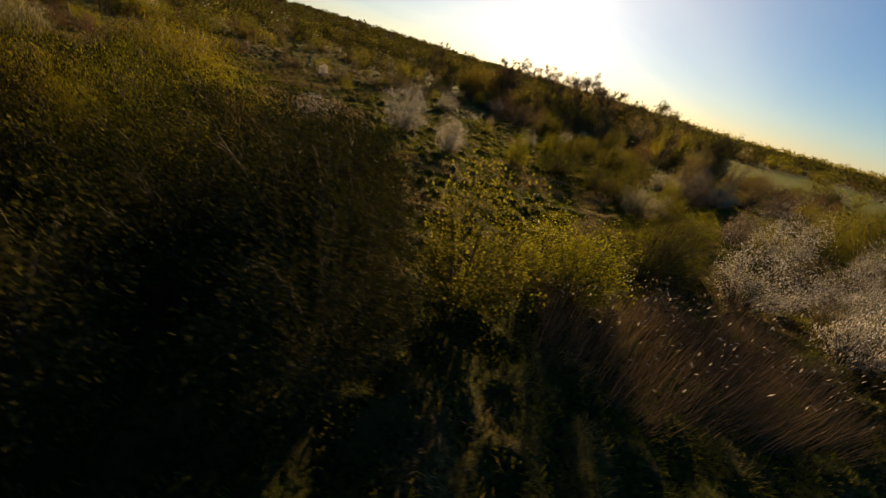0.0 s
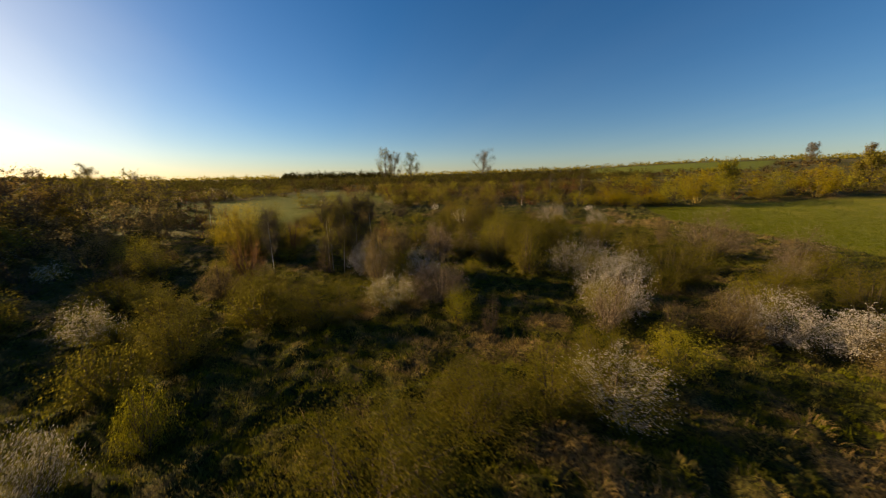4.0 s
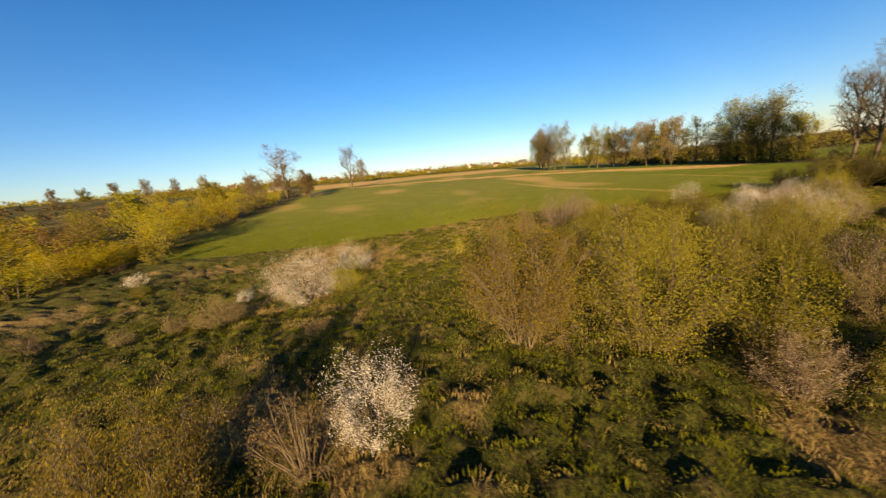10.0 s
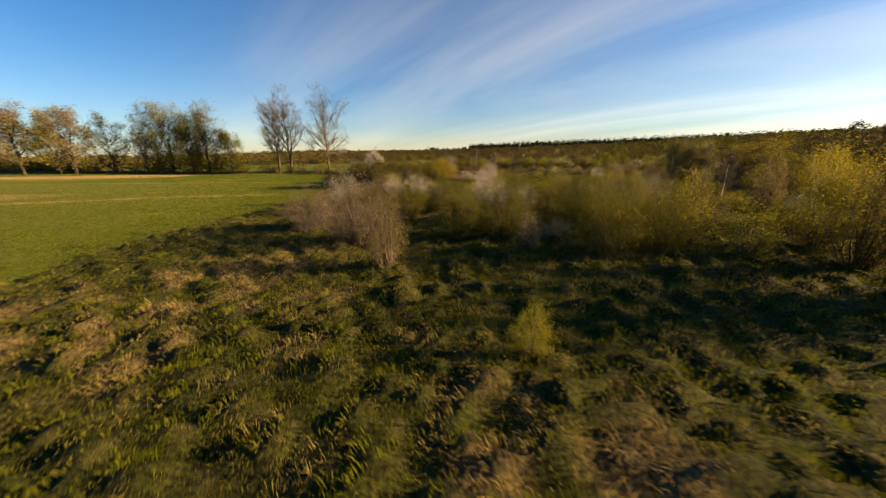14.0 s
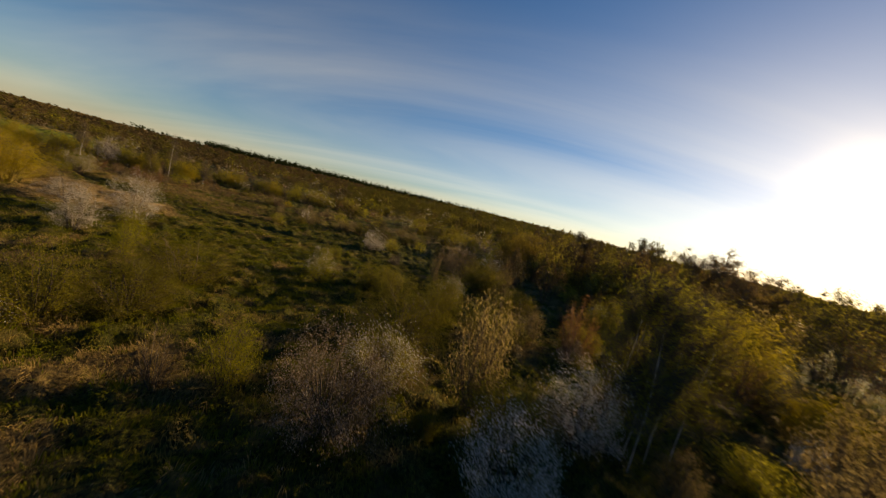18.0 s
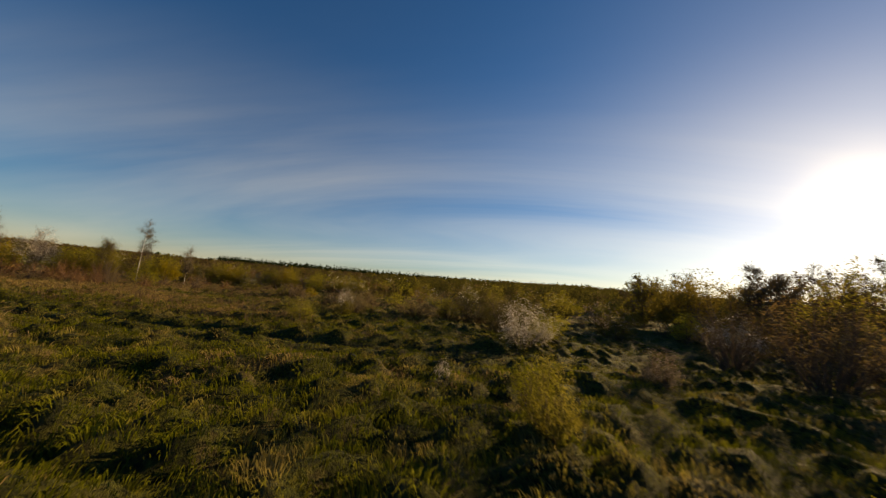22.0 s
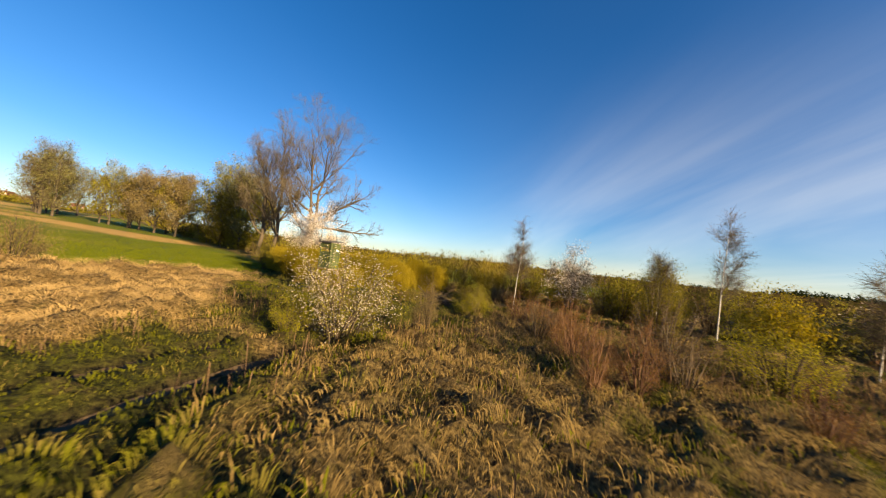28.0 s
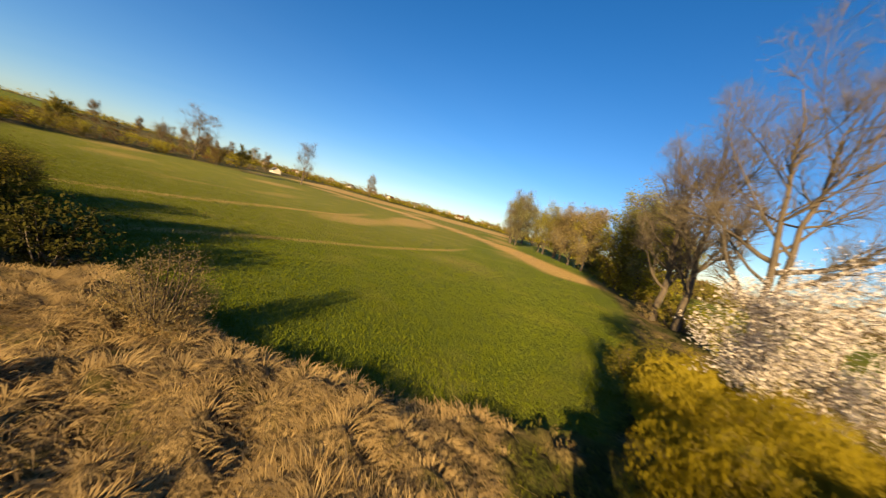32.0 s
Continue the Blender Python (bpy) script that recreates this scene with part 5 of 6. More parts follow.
def woods(name, label, n, place, kind, h0, h1, width, seed, per=26, size=0.9):
    r = np.random.default_rng(seed)
    t = r.uniform(0, 1, n)
    x, y = place(t, r)
    keep = (field_mask(x, y) < 0.05) & (low_meadow(x, y) < 0.3) & (hill_field(x, y) < 0.3) & (green_meadow(x, y) < 0.3)
    x, y = x[keep], y[keep]
    h = r.uniform(h0, h1, len(x))
    z = land(x, y)
    away = np.hypot(x - 10, y - 8)
    k = np.repeat(np.arange(len(x)), (per * np.clip(230 / away, 0.6, 3.2)).astype(int))
    d = r.normal(size=(len(k), 3))
    d[:, 2] = np.abs(d[:, 2])
    d *= (r.uniform(0.5, 1.05, len(k)) / np.linalg.norm(d, axis=1))[:, None]
    broad = width * r.uniform(0.30, 0.62, len(x))[k]
    at = np.stack([x[k] + d[:, 0] * broad, y[k] + d[:, 1] * broad, z[k] + h[k] * (0.05 + 0.92 * d[:, 2])], 1)
    foliage = mesh_np(name, *cards(r, at, size * np.clip(0.0031 * away[k], 0.25, 2.0)), [M[kind]])
    return tagged(new(name, foliage), label, "wood", kind="stuff")


def ring(a0, a1, r0, r1):
    def place(t, r):
        a = np.radians(a0 + (a1 - a0) * t)
        d = r.uniform(r0, r1, len(t))
        return 15 - np.sin(a) * d, 5 + np.cos(a) * d
    return place


woods("far_conifer_wood", "dark conifer forest on the far ridge", 1500, ring(126, 174, 520, 640), "dark_green", 6, 12, 5.0, 1, 26, 1.0)
woods("far_conifer_edge", "scattered conifers at the forest's edge", 260, ring(112, 182, 530, 650), "dark_green", 3, 8, 5.0, 31, 26, 1.0)
woods("far_scrub", "distant olive scrub on rising ground", 1900, ring(-15, 150, 120, 520), "far_olive", 2.0, 4.5, 6.0, 2, 56, 1.0)
woods("far_scrub_brown", "distant brown leafless scrub", 1500, ring(-35, 205, 110, 460), "far_brown", 1.8, 4, 6.0, 3, 56, 1.0)
woods("far_scrub_green", "distant fresh green scrub", 1100, ring(-20, 200, 110, 420), "far_green", 1.8, 4.5, 5.0, 4, 56, 1.0)
woods("far_ridge_wood", "hazy wood along the northern skyline", 1500, ring(-62, 75, 560, 860), "olive", 3, 9, 12.0, 5, 24, 1.0)
woods("northern_wood", "dark green wood on a low northern hill", 420, ring(27, 44, 470, 600), "shade_leaf", 7, 14, 8.0, 25, 30, 1.0)
woods("western_bushes", "dark bush masses on the western rise", 260, ring(62, 150, 95, 150), "far_olive", 2.5, 5.5, 7.0, 27, 70, 1.0)
woods("northern_hedge", "dark hedges between the northern meadows", 500, ring(-14, 62, 225, 330), "far_olive", 3, 7, 7.0, 26, 50, 1.0)
woods("western_ridge_wood", "trees along the western skyline against the sun", 420, ring(75, 152, 150, 260), "far_olive", 2.5, 5.5, 6.0, 6, 70, 1.0)
woods("eastern_hedge", "hedge below the houses on the hill", 520, ring(-122, -42, 345, 385), "olive", 3, 7.5, 8.0, 7, 40, 1.0)
woods("village_trees", "trees among the village houses", 520, ring(-122, -42, 385, 520), "bud", 3, 10, 8.0, 17, 40, 1.0)
woods("field_edge_thicket", "undergrowth below the field-edge trees", 330, lambda t, r: (88 + 175 * t, -59.5 + 24 * t + 6 * t * t + r.normal(0, 2.5, len(t))), "olive", 2.5, 6.5, 5.0, 18, 44, 1.0)
woods("southern_scrub", "low scrub below the southern forest", 1300, ring(150, 215, 130, 520), "far_brown", 1.8, 4, 6, 8, 56, 1.0)

woods("south_eastern_scrub", "bushy slope beyond the southern meadow", 1300, ring(-158, -112, 130, 420), "far_olive", 2, 6, 6.0, 28, 56, 1.0)
woods("south_eastern_trees", "leafless trees and bushes beyond the southern meadow", 700, ring(-160, -112, 140, 460), "far_brown", 2, 7, 6.0, 29, 56, 1.0)

# ---- grass ----


def tufts(name, label, kind, x, y, h, blades, seed, lean=0.35, width=0.022, clump=0.16, comb=False):
    r = np.random.default_rng(seed)
    k = np.repeat(np.arange(len(x)), blades)
    base = np.stack([x[k] + r.normal(0, clump, len(k)), y[k] + r.normal(0, clump, len(k))], 1)
    z = land(x, y)[k]
    a = np.arctan2(base[:, 1] - y[k], base[:, 0] - x[k]) + r.normal(0, 0.5, len(k))
    if comb:
        a = 6.283 * wave(x, y, 7.0, seed)[k] * 0.8 + r.normal(0, 0.45, len(k))
    hh = h[k] * r.uniform(0.5, 1.15, len(k))
    bend = r.uniform(0.1, 1.0, len(k)) * lean * hh / 0.35
    side = np.stack([-np.sin(a), np.cos(a), 0 * a], 1) * width
    foot = np.column_stack([base, z + 0.0])
    tip = foot + np.column_stack([np.cos(a) * bend, np.sin(a) * bend, hh])
    verts = np.stack([foot - side, foot + side, tip], 1).reshape(-1, 3)
    me = mesh_np(name, verts, np.arange(len(verts)).reshape(-1, 3), [M[kind]])
    return tagged(new(name, me), label, "grass", kind="stuff")


def in_close(n, seed, wide):
    r = np.random.default_rng(seed)
    p = CLOSE_FINE[r.integers(0, len(CLOSE_FINE), n)] + r.normal(0, wide, (n, 2))
    return p[:, 0], p[:, 1], r


def tussocks(name, label, kind, x, y, rad, h, blades, width, seed, comb=None):
    """Clumps of long blades that rise from the middle and hang over to the side."""
    r = np.random.default_rng(seed)
    n = len(x) * blades
    k = np.repeat(np.arange(len(x)), blades)
    a = r.uniform(0, 6.283, n)
    if comb:
        a = 6.283 * 0.8 * wave(x, y, comb, seed)[k] + r.normal(0, 0.7, n)
    foot = np.column_stack([x[k] + r.normal(0, 0.22, n) * rad[k], y[k] + r.normal(0, 0.22, n) * rad[k], land(x, y)[k]])
    out = np.column_stack([np.cos(a), np.sin(a), 0 * a])
    side = np.column_stack([-np.sin(a), np.cos(a), 0 * a]) * (width * r.uniform(0.6, 1.3, n))[:, None]
    reach = (rad[k] * r.uniform(0.5, 1.25, n))[:, None]
    top = (h[k] * r.uniform(0.55, 1.2, n))[:, None] * [[0, 0, 1.0]]
    mid_p = foot + out * reach * 0.45 + top
    end_p = foot + out * reach + top * r.uniform(0.25, 0.95, (n, 1))
    verts = np.stack([foot - side * 0.7, foot + side * 0.7, mid_p + side, mid_p - side, end_p + side * 0.2, end_p - side * 0.2], 1).reshape(-1, 3)
    base = np.arange(n)[:, None] * 6
    faces = np.concatenate([base + [[0, 1, 2, 3]], base + [[3, 2, 4, 5]]])
    return tagged(new(name, mesh_np(name, verts, faces, [M[kind]])), label, "grass", kind="stuff")


def hair(name, label, kind, x, y, length, seed, width=0.013, lay=0.75, lift_h=0.62):
    """Fine blades that hang down the sides of the hummocks they grow on."""
    r = np.random.default_rng(seed)
    n = len(x)
    e = 0.07
    h0 = hummocks(x, y)
    slope = np.stack([h0 - hummocks(x + e, y), h0 - hummocks(x, y + e)], 1) / e
    a = 6.283 * wave(x, y, 5.0, 70)
    way = slope * 1.5 + np.stack([np.cos(a), np.sin(a)], 1) * 0.30 + r.normal(0, 0.30, (n, 2))
    way /= np.maximum(np.linalg.norm(way, axis=1, keepdims=True), 0.35)
    size = length * r.uniform(0.5, 1.2, n)
    flat_part = lay * r.uniform(0.45, 1.2, n)
    foot = np.column_stack([x, y, land(x, y) + h0 - 0.02])
    out = np.column_stack([way, 0 * x])
    mid_p = foot + out * (size * flat_part * 0.45)[:, None] + np.column_stack([0 * x, 0 * x, size * lift_h])
    tip = foot + out * (size * flat_part)[:, None] + np.column_stack([0 * x, 0 * x, size * lift_h * r.uniform(0.4, 1.5, n)])
    side = np.column_stack([-way[:, 1], way[:, 0], 0 * x]) * (width * r.uniform(0.6, 1.3, n))[:, None]
    verts = np.stack([foot, mid_p + side, tip, mid_p - side], 1).reshape(-1, 3)
    return tagged(new(name, mesh_np(name, verts, np.arange(4 * n).reshape(-1, 4), [M[kind]])), label, "grass", kind="stuff")


x, y, r = in_close(880000, 5, 10.0)
ok = (field_mask(x, y) < 0.5) & ((rut_gap(x, y) > 0.34) | (lumps(x, y, 1.3) < 0.12)) & (straw_mask(x, y) < 0.5) & (np.hypot(x - 30.2, y + 38.95) > 0.52)
x, y = x[ok], y[ok]
dry = dryness(x, y) * 0.85 > r.uniform(0, 1, len(x))
tall = (0.12 + 0.22 * lumps(x, y, 0.50, 5)) * (1 - 0.35 * smooth_step(2.4, 1.6, to_rut(x, y)))
hair("meadow_grass", "shaggy green spring grass on uneven tufts", "grass", x[~dry], y[~dry], tall[~dry], 55, 0.011)
hair("dead_grass", "last year's straw-coloured grass hanging over tufts", "straw", x[dry], y[dry], tall[dry] * 1.3, 56, 0.010, 0.95)
# dry stems of last year's herbs
r = np.random.default_rng(57)
x, y = r.uniform(-14, 26, 16000), r.uniform(-50, -17, 16000)
ok = (lumps(x, y, 3.0, 2) > 0.45) & (to_rut(x, y) > 1.6) & (straw_mask(x, y) < 0.3) & (field_mask(x, y) < 0.1)
x, y = x[ok], y[ok]
hair("dry_stems", "brown upright stems of dead herbs in the grass", "reed", x, y, r.uniform(0.45, 1.15, len(x)), 58, 0.009, 0.22)
r = np.random.default_rng(91)
x, y = np.r_[r.uniform(-75, 45, 30000), r.uniform(-40, 42, 45000)], np.r_[r.uniform(-110, 125, 30000), r.uniform(-62, 66, 45000)]
ok = (field_mask(x, y) < 0.2) & (straw_mask(x, y) < 0.2) & (to_rut(x, y) > 2) & (green_meadow(x, y) < 0.3)
x, y = x[ok], y[ok]
ok = np.array([off_close(a, b) > 13 for a, b in zip(x, y)])
x, y = x[ok], y[ok]
tufts("rough_grass", "rough mixed grass between the shrubs", "grass", x, y, r.uniform(0.15, 0.36, len(x)), 9, 92, 0.6, 0.026, 0.3)
r = np.random.default_rng(9)
x, y = r.uniform(10, 41, 13000), r.uniform(-41, -12, 13000)
ok = straw_mask(x, y) > 0.35
x, y = x[ok], y[ok]
tussocks("flattened_dead_grass", "thick mat of flattened tan dead grass", "bleached", x, y, r.uniform(0.35, 0.7, len(x)), r.uniform(0.06, 0.20, len(x)), 8, 0.010, 10, 7.0)
x, y = r.uniform(10, 41, 230000), r.uniform(-41, -12, 230000)
ok = straw_mask(x, y) > 0.3
x, y = x[ok], y[ok]
hair("dead_grass_mat", "shaggy tan mat of last year's grass", "bleached", x, y, 0.25 + 0.3 * lumps(x, y, 1.5, 3), 59, 0.009, 1.25, 0.34)
x, y = 36 + r.exponential(22, 70000), r.uniform(-48, 98, 70000)
ok = (field_mask(x, y) > 0.5) & (x < 110)
x, y = x[ok], y[ok]
tufts("crop_rows", "short green winter crop in the field", "crop", x, y, r.uniform(0.06, 0.15, len(x)), 5, 12, 0.3, 0.025, 0.2)
# reed bed
x, y = r.uniform(26, 38, 3600), r.uniform(-1, 12, 3600)
ok = (wave(x, y, 8, 3) > -0.15) & (np.hypot((x - 31.8) / 3.6, (y - 5.2) / 5.4) < 1)
x, y = x[ok], y[ok]
tufts("reed_bed", "dry brown reed stems in a damp hollow", "reed", x, y, r.uniform(0.9, 1.9, len(x)), 7, 14, 0.12, 0.006, 0.16)
k = r.integers(0, len(x), 420)
at = np.stack([x[k] + r.normal(0, 0.3, 420), y[k] + r.normal(0, 0.3, 420), land(x[k], y[k]) + r.uniform(1.5, 2.1, 420)], 1)
tagged(new("reed_plumes", mesh_np("reed_plumes", *cards(r, at, 0.040, 2.8, 0.5), [M["plume"]])), "pale feathery seed heads above the reeds", "reed", kind="stuff")

# ---- the vehicle track ----


def rut_strip(name, offset, label):
    d = np.gradient(LINE, axis=0)
    d /= np.linalg.norm(d, axis=1, keepdims=True)
    nrm = np.stack([-d[:, 1], d[:, 0]], 1)
    r = np.random.default_rng(int(offset * 100) + 500)
    wob = np.cumsum(r.normal(0, 0.02, len(LINE)))
    wob -= np.linspace(wob[0], wob[-1], len(LINE))
    cols = []
    for off, z in ((-0.20, -0.10), (-0.12, -0.12), (-0.05, -0.14), (0.0, -0.145), (0.05, -0.14), (0.12, -0.12), (0.20, -0.10)):
        p = LINE + nrm * (offset + off + wob * 0.5 + r.normal(0, 0.025, len(LINE)))[:, None]
        cols.append(np.column_stack([p, land(p[:, 0], p[:, 1]) + z + 0.02 + r.normal(0, 0.015, len(LINE))]))
    v = np.stack(cols, 1).reshape(-1, 3)
    n = len(cols)
    c = (np.arange(len(LINE) - 1)[:, None] * n + np.arange(n - 1)[None]).ravel()
    me = mesh_np(name, v, np.stack([c, c + 1, c + n + 1, c + n], 1), [M["mud"]], smooth=True)
    return tagged(new(name, me), label, "track", kind="structure")


rut_strip("wheel_rut", -0.85, "muddy wheel rut pressed into the grass")
rut_strip("wheel_rut", 0.85, "muddy wheel rut pressed into the grass")

# ---- cut branches by the track ----
brush = tagged(new("brush_heap"), "heap of dark cut branches beside the muddy track", "brush heap")
brush.matrix_basis = pose(25.6, -47.6, ground_z(25.6, -47.6), 0, 0, -55)
r = np.random.default_rng(44)
for n in range(64):
    mid_b = np.array([r.normal(0, 0.8), r.normal(0, 0.4), r.uniform(0.03, 0.6) * math.exp(-r.uniform(0, 1))])
    way = np.array([r.normal(0, 1) + 0.6, r.normal(0, 0.6), r.normal(0, 0.18)])
    way /= np.linalg.norm(way)
    half = r.uniform(0.6, 1.4)
    a, b = mid_b - way * half, mid_b + way * half
    bow = mid_b + r.normal(0, 0.08, 3)
    fork = bow + way * half * 0.7 + r.normal(0, 0.25, 3)
    rad = r.uniform(0.016, 0.042)
    stick = mesh_np("branch", *tubes([a, bow, bow], [bow, b, fork], [rad, rad * 0.75, rad * 0.5], [rad * 0.75, rad * 0.3, rad * 0.2], 5), [M["bark"]])
    new("branch", stick).parent = brush

# ---- the raised hide ----
hide = tagged(new("hunting_hide"), "dark green wooden hunting hide on splayed poles with grey felt roof", "hunting hide")
HX, HY = 28.3, -40.7
hide.matrix_basis = pose(HX, HY, ground_z(HX, HY), 0, 0, 17)
FLOOR, TOP, HALF = 1.74, 3.22, 0.37
bm = bmesh.new()
box(bm, -0.43, 0.43, -0.43, 0.43, FLOOR - 0.08, FLOOR, 0.01)
part("floor_platform", bm, M["raw_wood"], hide)
TH = 0.035


def wall_part(name, axis, side, openings):
    """A boarded wall with its openings, in boards side by side."""
    wall_root = new(name)
    wall_root.parent = hide
    n = 6
    wdt = 2 * HALF / n
    for k in range(n):
        a, b = -HALF + k * wdt + 0.003, -HALF + (k + 1) * wdt - 0.003
        spans = [(FLOOR, TOP)]
        for o0, o1, z0, z1 in openings:
            if a < o1 and b > o0:
                spans = [s for q0, q1 in spans for s in ((q0, z0), (z1, q1)) if s[1] - s[0] > 0.02]
        bm = bmesh.new()
        for z0, z1 in spans:
            if axis == "x":
                box(bm, a, b, side * HALF - TH / 2, side * HALF + TH / 2, z0, z1, 0.004)
            else:
                box(bm, side * HALF - TH / 2, side * HALF + TH / 2, a, b, z0, z1, 0.004)
        part("board", bm, M["green_paint"], wall_root)
    return wall_root


wall_part("window_wall", "x", 1, [(-0.30, -0.04, 2.70, 2.92), (0.04, 0.30, 2.70, 2.92)])
wall_part("rear_wall", "x", -1, [(-0.22, 0.22, 2.70, 2.94)])
wall_part("side_wall", "y", 1, [(-0.25, 0.25, 2.70, 2.94)])
wall_part("door_wall", "y", -1, [])
for sx in (-1, 1):
    for sy in (-1, 1):
        bm = bmesh.new()
        pole(bm, (sx * 0.76, sy * 0.76, -0.2), (sx * 0.34, sy * 0.34, FLOOR - 0.05), 0.065, 0.05, 8)
        part("leg", bm, M["raw_wood"], hide)
        bm = bmesh.new()
        box(bm, sx * HALF - 0.04, sx * HALF + 0.04, sy * HALF - 0.04, sy * HALF + 0.04, FLOOR, TOP, 0.006)
        part("corner_post", bm, M["green_paint"], hide)
for a, b in (((-0.86, -0.84, 0.25), (-0.60, 0.62, 1.35)), ((-0.86, 0.84, 0.25), (-0.60, -0.62, 1.35)), ((-0.84, 0.88, 0.3), (0.62, 0.62, 1.35)), ((0.84, 0.86, 0.25), (-0.6, 0.62, 1.3)), ((0.86, 0.84, 0.3), (0.6, -0.6, 1.3)), ((-0.84, -0.86, 0.3), (0.6, -0.6, 1.3))):
    bm = bmesh.new()
    pole(bm, a, b, 0.035, 0.03, 6)
    part("brace", bm, M["raw_wood"], hide)
bm = bmesh.new()
box(bm, -HALF - 0.045, -HALF - 0.02, -0.30, 0.22, FLOOR + 0.04, TOP - 0.12, 0.006)
door = part("door", bm, M["green_paint"], hide, "green boarded door")
bm = bmesh.new()
box(bm, -HALF - 0.075, -HALF - 0.047, 0.16, 0.20, 2.25, 2.40, 0.006)
part("handle", bm, M["felt"], door)
bm = bmesh.new()
box(bm, -HALF - 0.056, -HALF - 0.048, -0.26, -0.02, 2.74, 2.87, 0.002)
part("notice", bm, M["sign_white"], door, "small white notice with unreadable text")
for k in range(3):
    bm = bmesh.new()
    box(bm, -HALF - 0.0600, -HALF - 0.0565, -0.24, -0.05 - 0.04 * k, 2.75 + 0.045 * k, 2.763 + 0.045 * k)
    part("text_bar", bm, M["felt"], door)
roof = new("roof")
roof.parent = hide
roof.matrix_basis = pose(0, 0, TOP + 0.07, -5, 0, 0)
for k, (x0, x1) in enumerate(((-0.48, -0.005), (0.005, 0.48))):
    bm = bmesh.new()
    box(bm, x0, x1, -0.52, 0.52, -0.03, 0.03, 0.008)
    part("roof_sheet", bm, M["felt"], roof)
bm = bmesh.new()
box(bm, -0.03, 0.03, -0.53, 0.53, 0.032, 0.055, 0.006)
part("seam_batten", bm, M["felt"], roof)
for k in range(5):
    bm = bmesh.new()
    pole(bm, (-1.12 + 0.1 * k, -0.55, 0.12 + 0.3 * k), (-1.12 + 0.1 * k, -0.1, 0.12 + 0.3 * k), 0.025, 0.025, 6)
    part("ladder_rung", bm, M["raw_wood"], hide)
for yy in (-0.55, -0.1):
    bm = bmesh.new()
    pole(bm, (-1.2, yy, -0.1), (-0.66, yy, FLOOR), 0.035, 0.03, 6)
    part("ladder_rail", bm, M["raw_wood"], hide)

# ---- the landing mat ----
mat = tagged(new("landing_mat"), "round blue landing mat with white ring and letter on grass", "landing mat")
MAT_X, MAT_Y = 30.2, -38.95
mat.matrix_basis = pose(MAT_X, MAT_Y, ground_z(MAT_X, MAT_Y) + 0.05, 2, -3, 20)


def ring_flat(bm, r0, r1, z0, z1, n=40):
    """A flat ring (or disc, for r0 = 0) with a thickness."""
    rows = []
    for k in range(n):
        c, s_ = math.cos(6.28319 * k / n), math.sin(6.28319 * k / n)
        rows.append([bm.verts.new((c * rr, s_ * rr, zz)) for rr, zz in ((max(r0, 0.001), z0), (max(r0, 0.001), z1), (r1, z1), (r1, z0))])
    for k in range(n):
        p, q = rows[k], rows[(k + 1) % n]
        for j in range(4):
            bm.faces.new((p[j], q[j], q[(j + 1) % 4], p[(j + 1) % 4]))


bm = bmesh.new()
ring_flat(bm, 0.0, 0.27, -0.012, 0.0)
part("cloth", bm, M["sign_blue"], mat)
bm = bmesh.new()
ring_flat(bm, 0.27, 0.285, -0.016, 0.006)
part("rim", bm, M["sign_white"], mat)
bm = bmesh.new()
ring_flat(bm, 0.175, 0.205, 0.002, 0.005)
part("painted_ring", bm, M["sign_white"], mat)
bm = bmesh.new()
for x0, x1, y0, y1 in ((-0.08, -0.045, -0.10, 0.10), (0.045, 0.08, -0.10, 0.10), (-0.045, 0.045, -0.018, 0.018)):
    box(bm, x0, x1, y0, y1, 0.002, 0.005)
part("letter", bm, M["sign_white"], mat)

# ---- houses on the hill ----


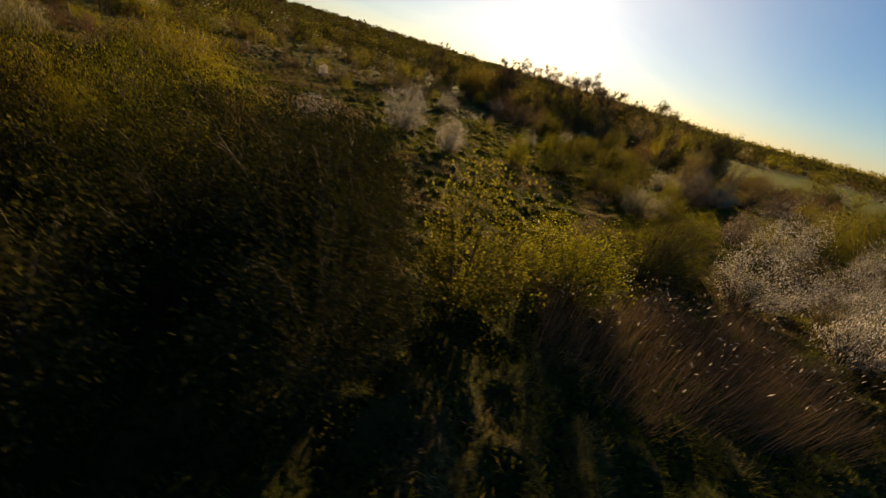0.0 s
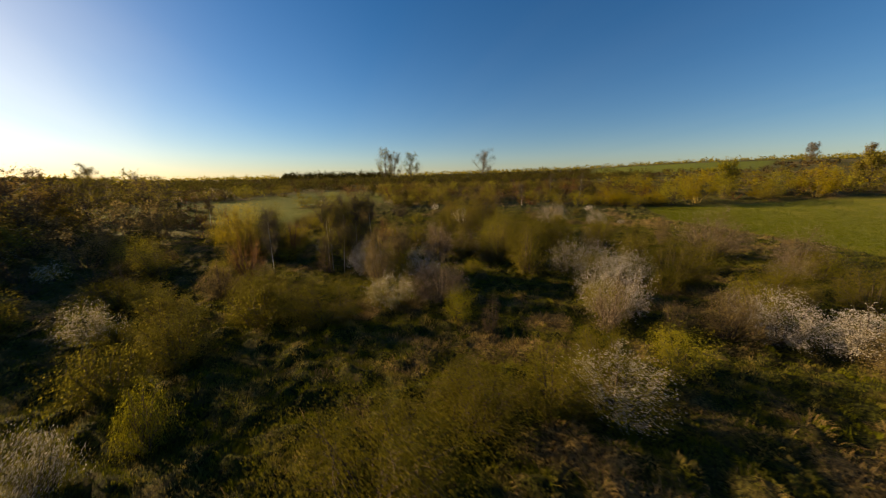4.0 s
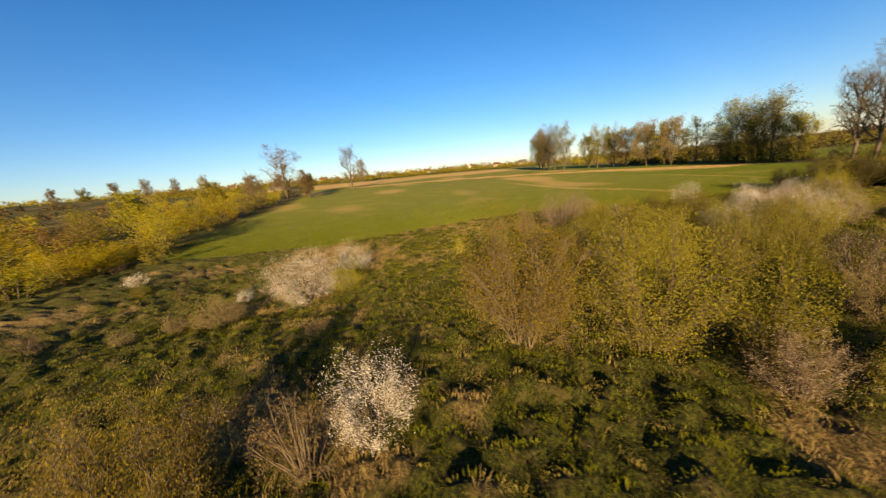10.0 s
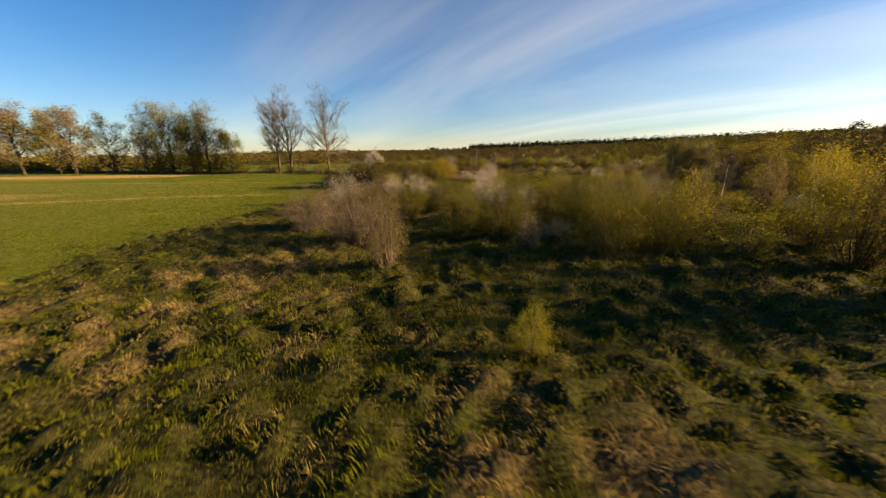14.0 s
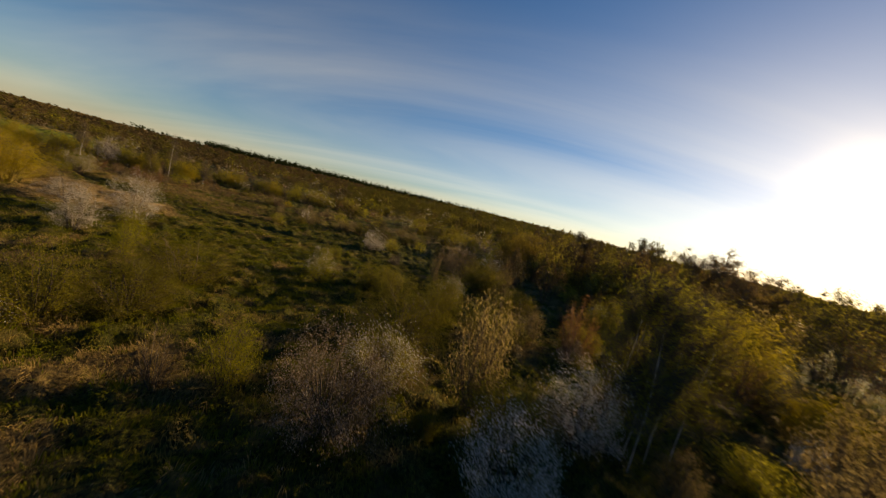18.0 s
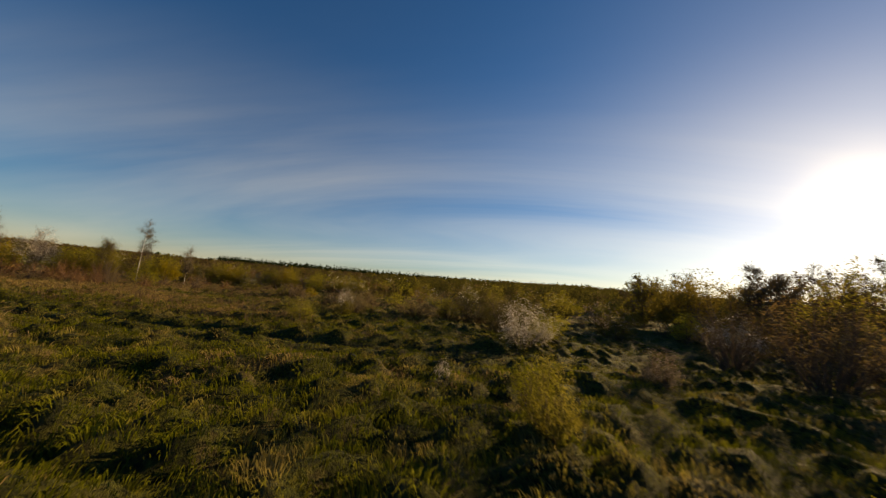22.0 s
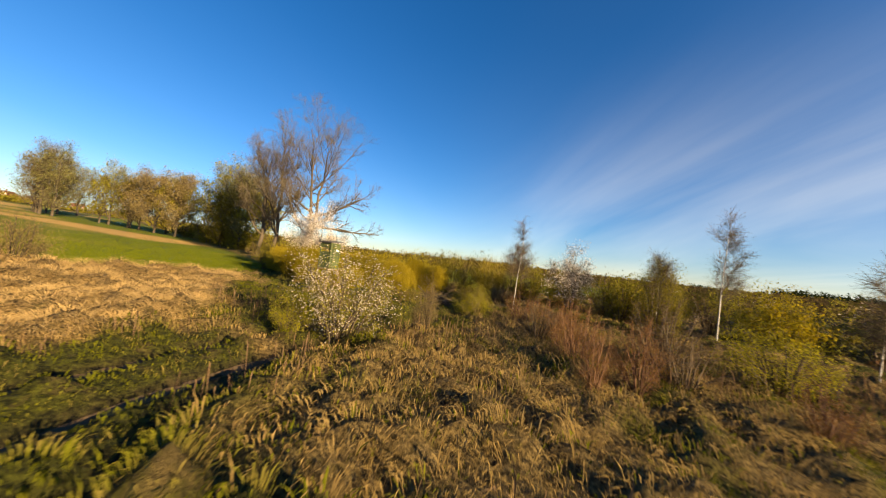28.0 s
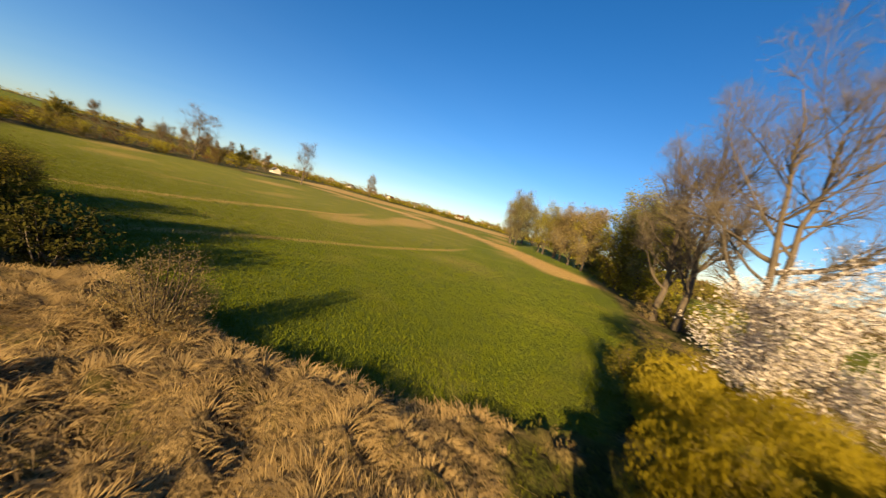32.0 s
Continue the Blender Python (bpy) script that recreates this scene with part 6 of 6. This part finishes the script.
def house(x, y, turn, wide, deep, eaves, ridge, roof_mat):
    h = tagged(new("house"), "small village house with pale walls on the hillside", "house", "village houses")
    h.matrix_basis = pose(x, y, ground_z(x, y) - 0.3, 0, 0, turn)
    bm = bmesh.new()
    box(bm, -wide / 2, wide / 2, -deep / 2, deep / 2, 0, eaves)
    gable = [bm.verts.new(p) for p in ((-wide / 2, -deep / 2, eaves), (-wide / 2, deep / 2, eaves), (-wide / 2, 0, ridge - 0.15))]
    bm.faces.new(gable)
    bm.faces.new([bm.verts.new(p) for p in ((wide / 2, -deep / 2, eaves), (wide / 2, 0, ridge - 0.15), (wide / 2, deep / 2, eaves))])
    part("wall", bm, M["render_white"], h)
    bm = bmesh.new()
    o = 0.5
    for s in (-1, 1):
        v = [bm.verts.new(p) for p in ((-wide / 2 - o, 0, ridge), (wide / 2 + o, 0, ridge), (wide / 2 + o, s * (deep / 2 + o), eaves - 0.3), (-wide / 2 - o, s * (deep / 2 + o), eaves - 0.3))]
        bm.faces.new(v if s < 0 else v[::-1])
    bmesh.ops.solidify(bm, geom=bm.faces[:], thickness=0.2)
    roof_ob = part("roof", bm, M[roof_mat], h)
    bm = bmesh.new()
    box(bm, wide * 0.2, wide * 0.2 + 0.6, -0.3, 0.3, ridge - 1.0, ridge + 0.9, 0.03)
    part("chimney", bm, M["roof_tile"], roof_ob)
    for s in (-1, 1):
        for k in range(3):
            cx = -wide / 3 + k * wide / 3
            bm = bmesh.new()
            box(bm, cx - 0.55, cx + 0.55, s * deep / 2 - 0.05, s * deep / 2 + 0.05, 1.0, 2.3, 0.02)
            part("window", bm, M["window_glass"], h)


hr = np.random.default_rng(19)
for k in range(16):
    a = radians(-112 + 62 * k / 15 + hr.uniform(-1, 1))
    d = hr.uniform(400, 500)
    house(15 - math.sin(a) * d, 5 + math.cos(a) * d, hr.uniform(0, 180), hr.uniform(8, 11), hr.uniform(6, 8), hr.uniform(2.8, 4), hr.uniform(5.5, 7.5), "roof_tile" if k % 3 else "roof_grey")
house(128, -342, 30, 8, 6, 3.0, 5.0, "roof_grey")
house(236, 165, 60, 8, 6, 2.6, 5.0, "roof_grey")
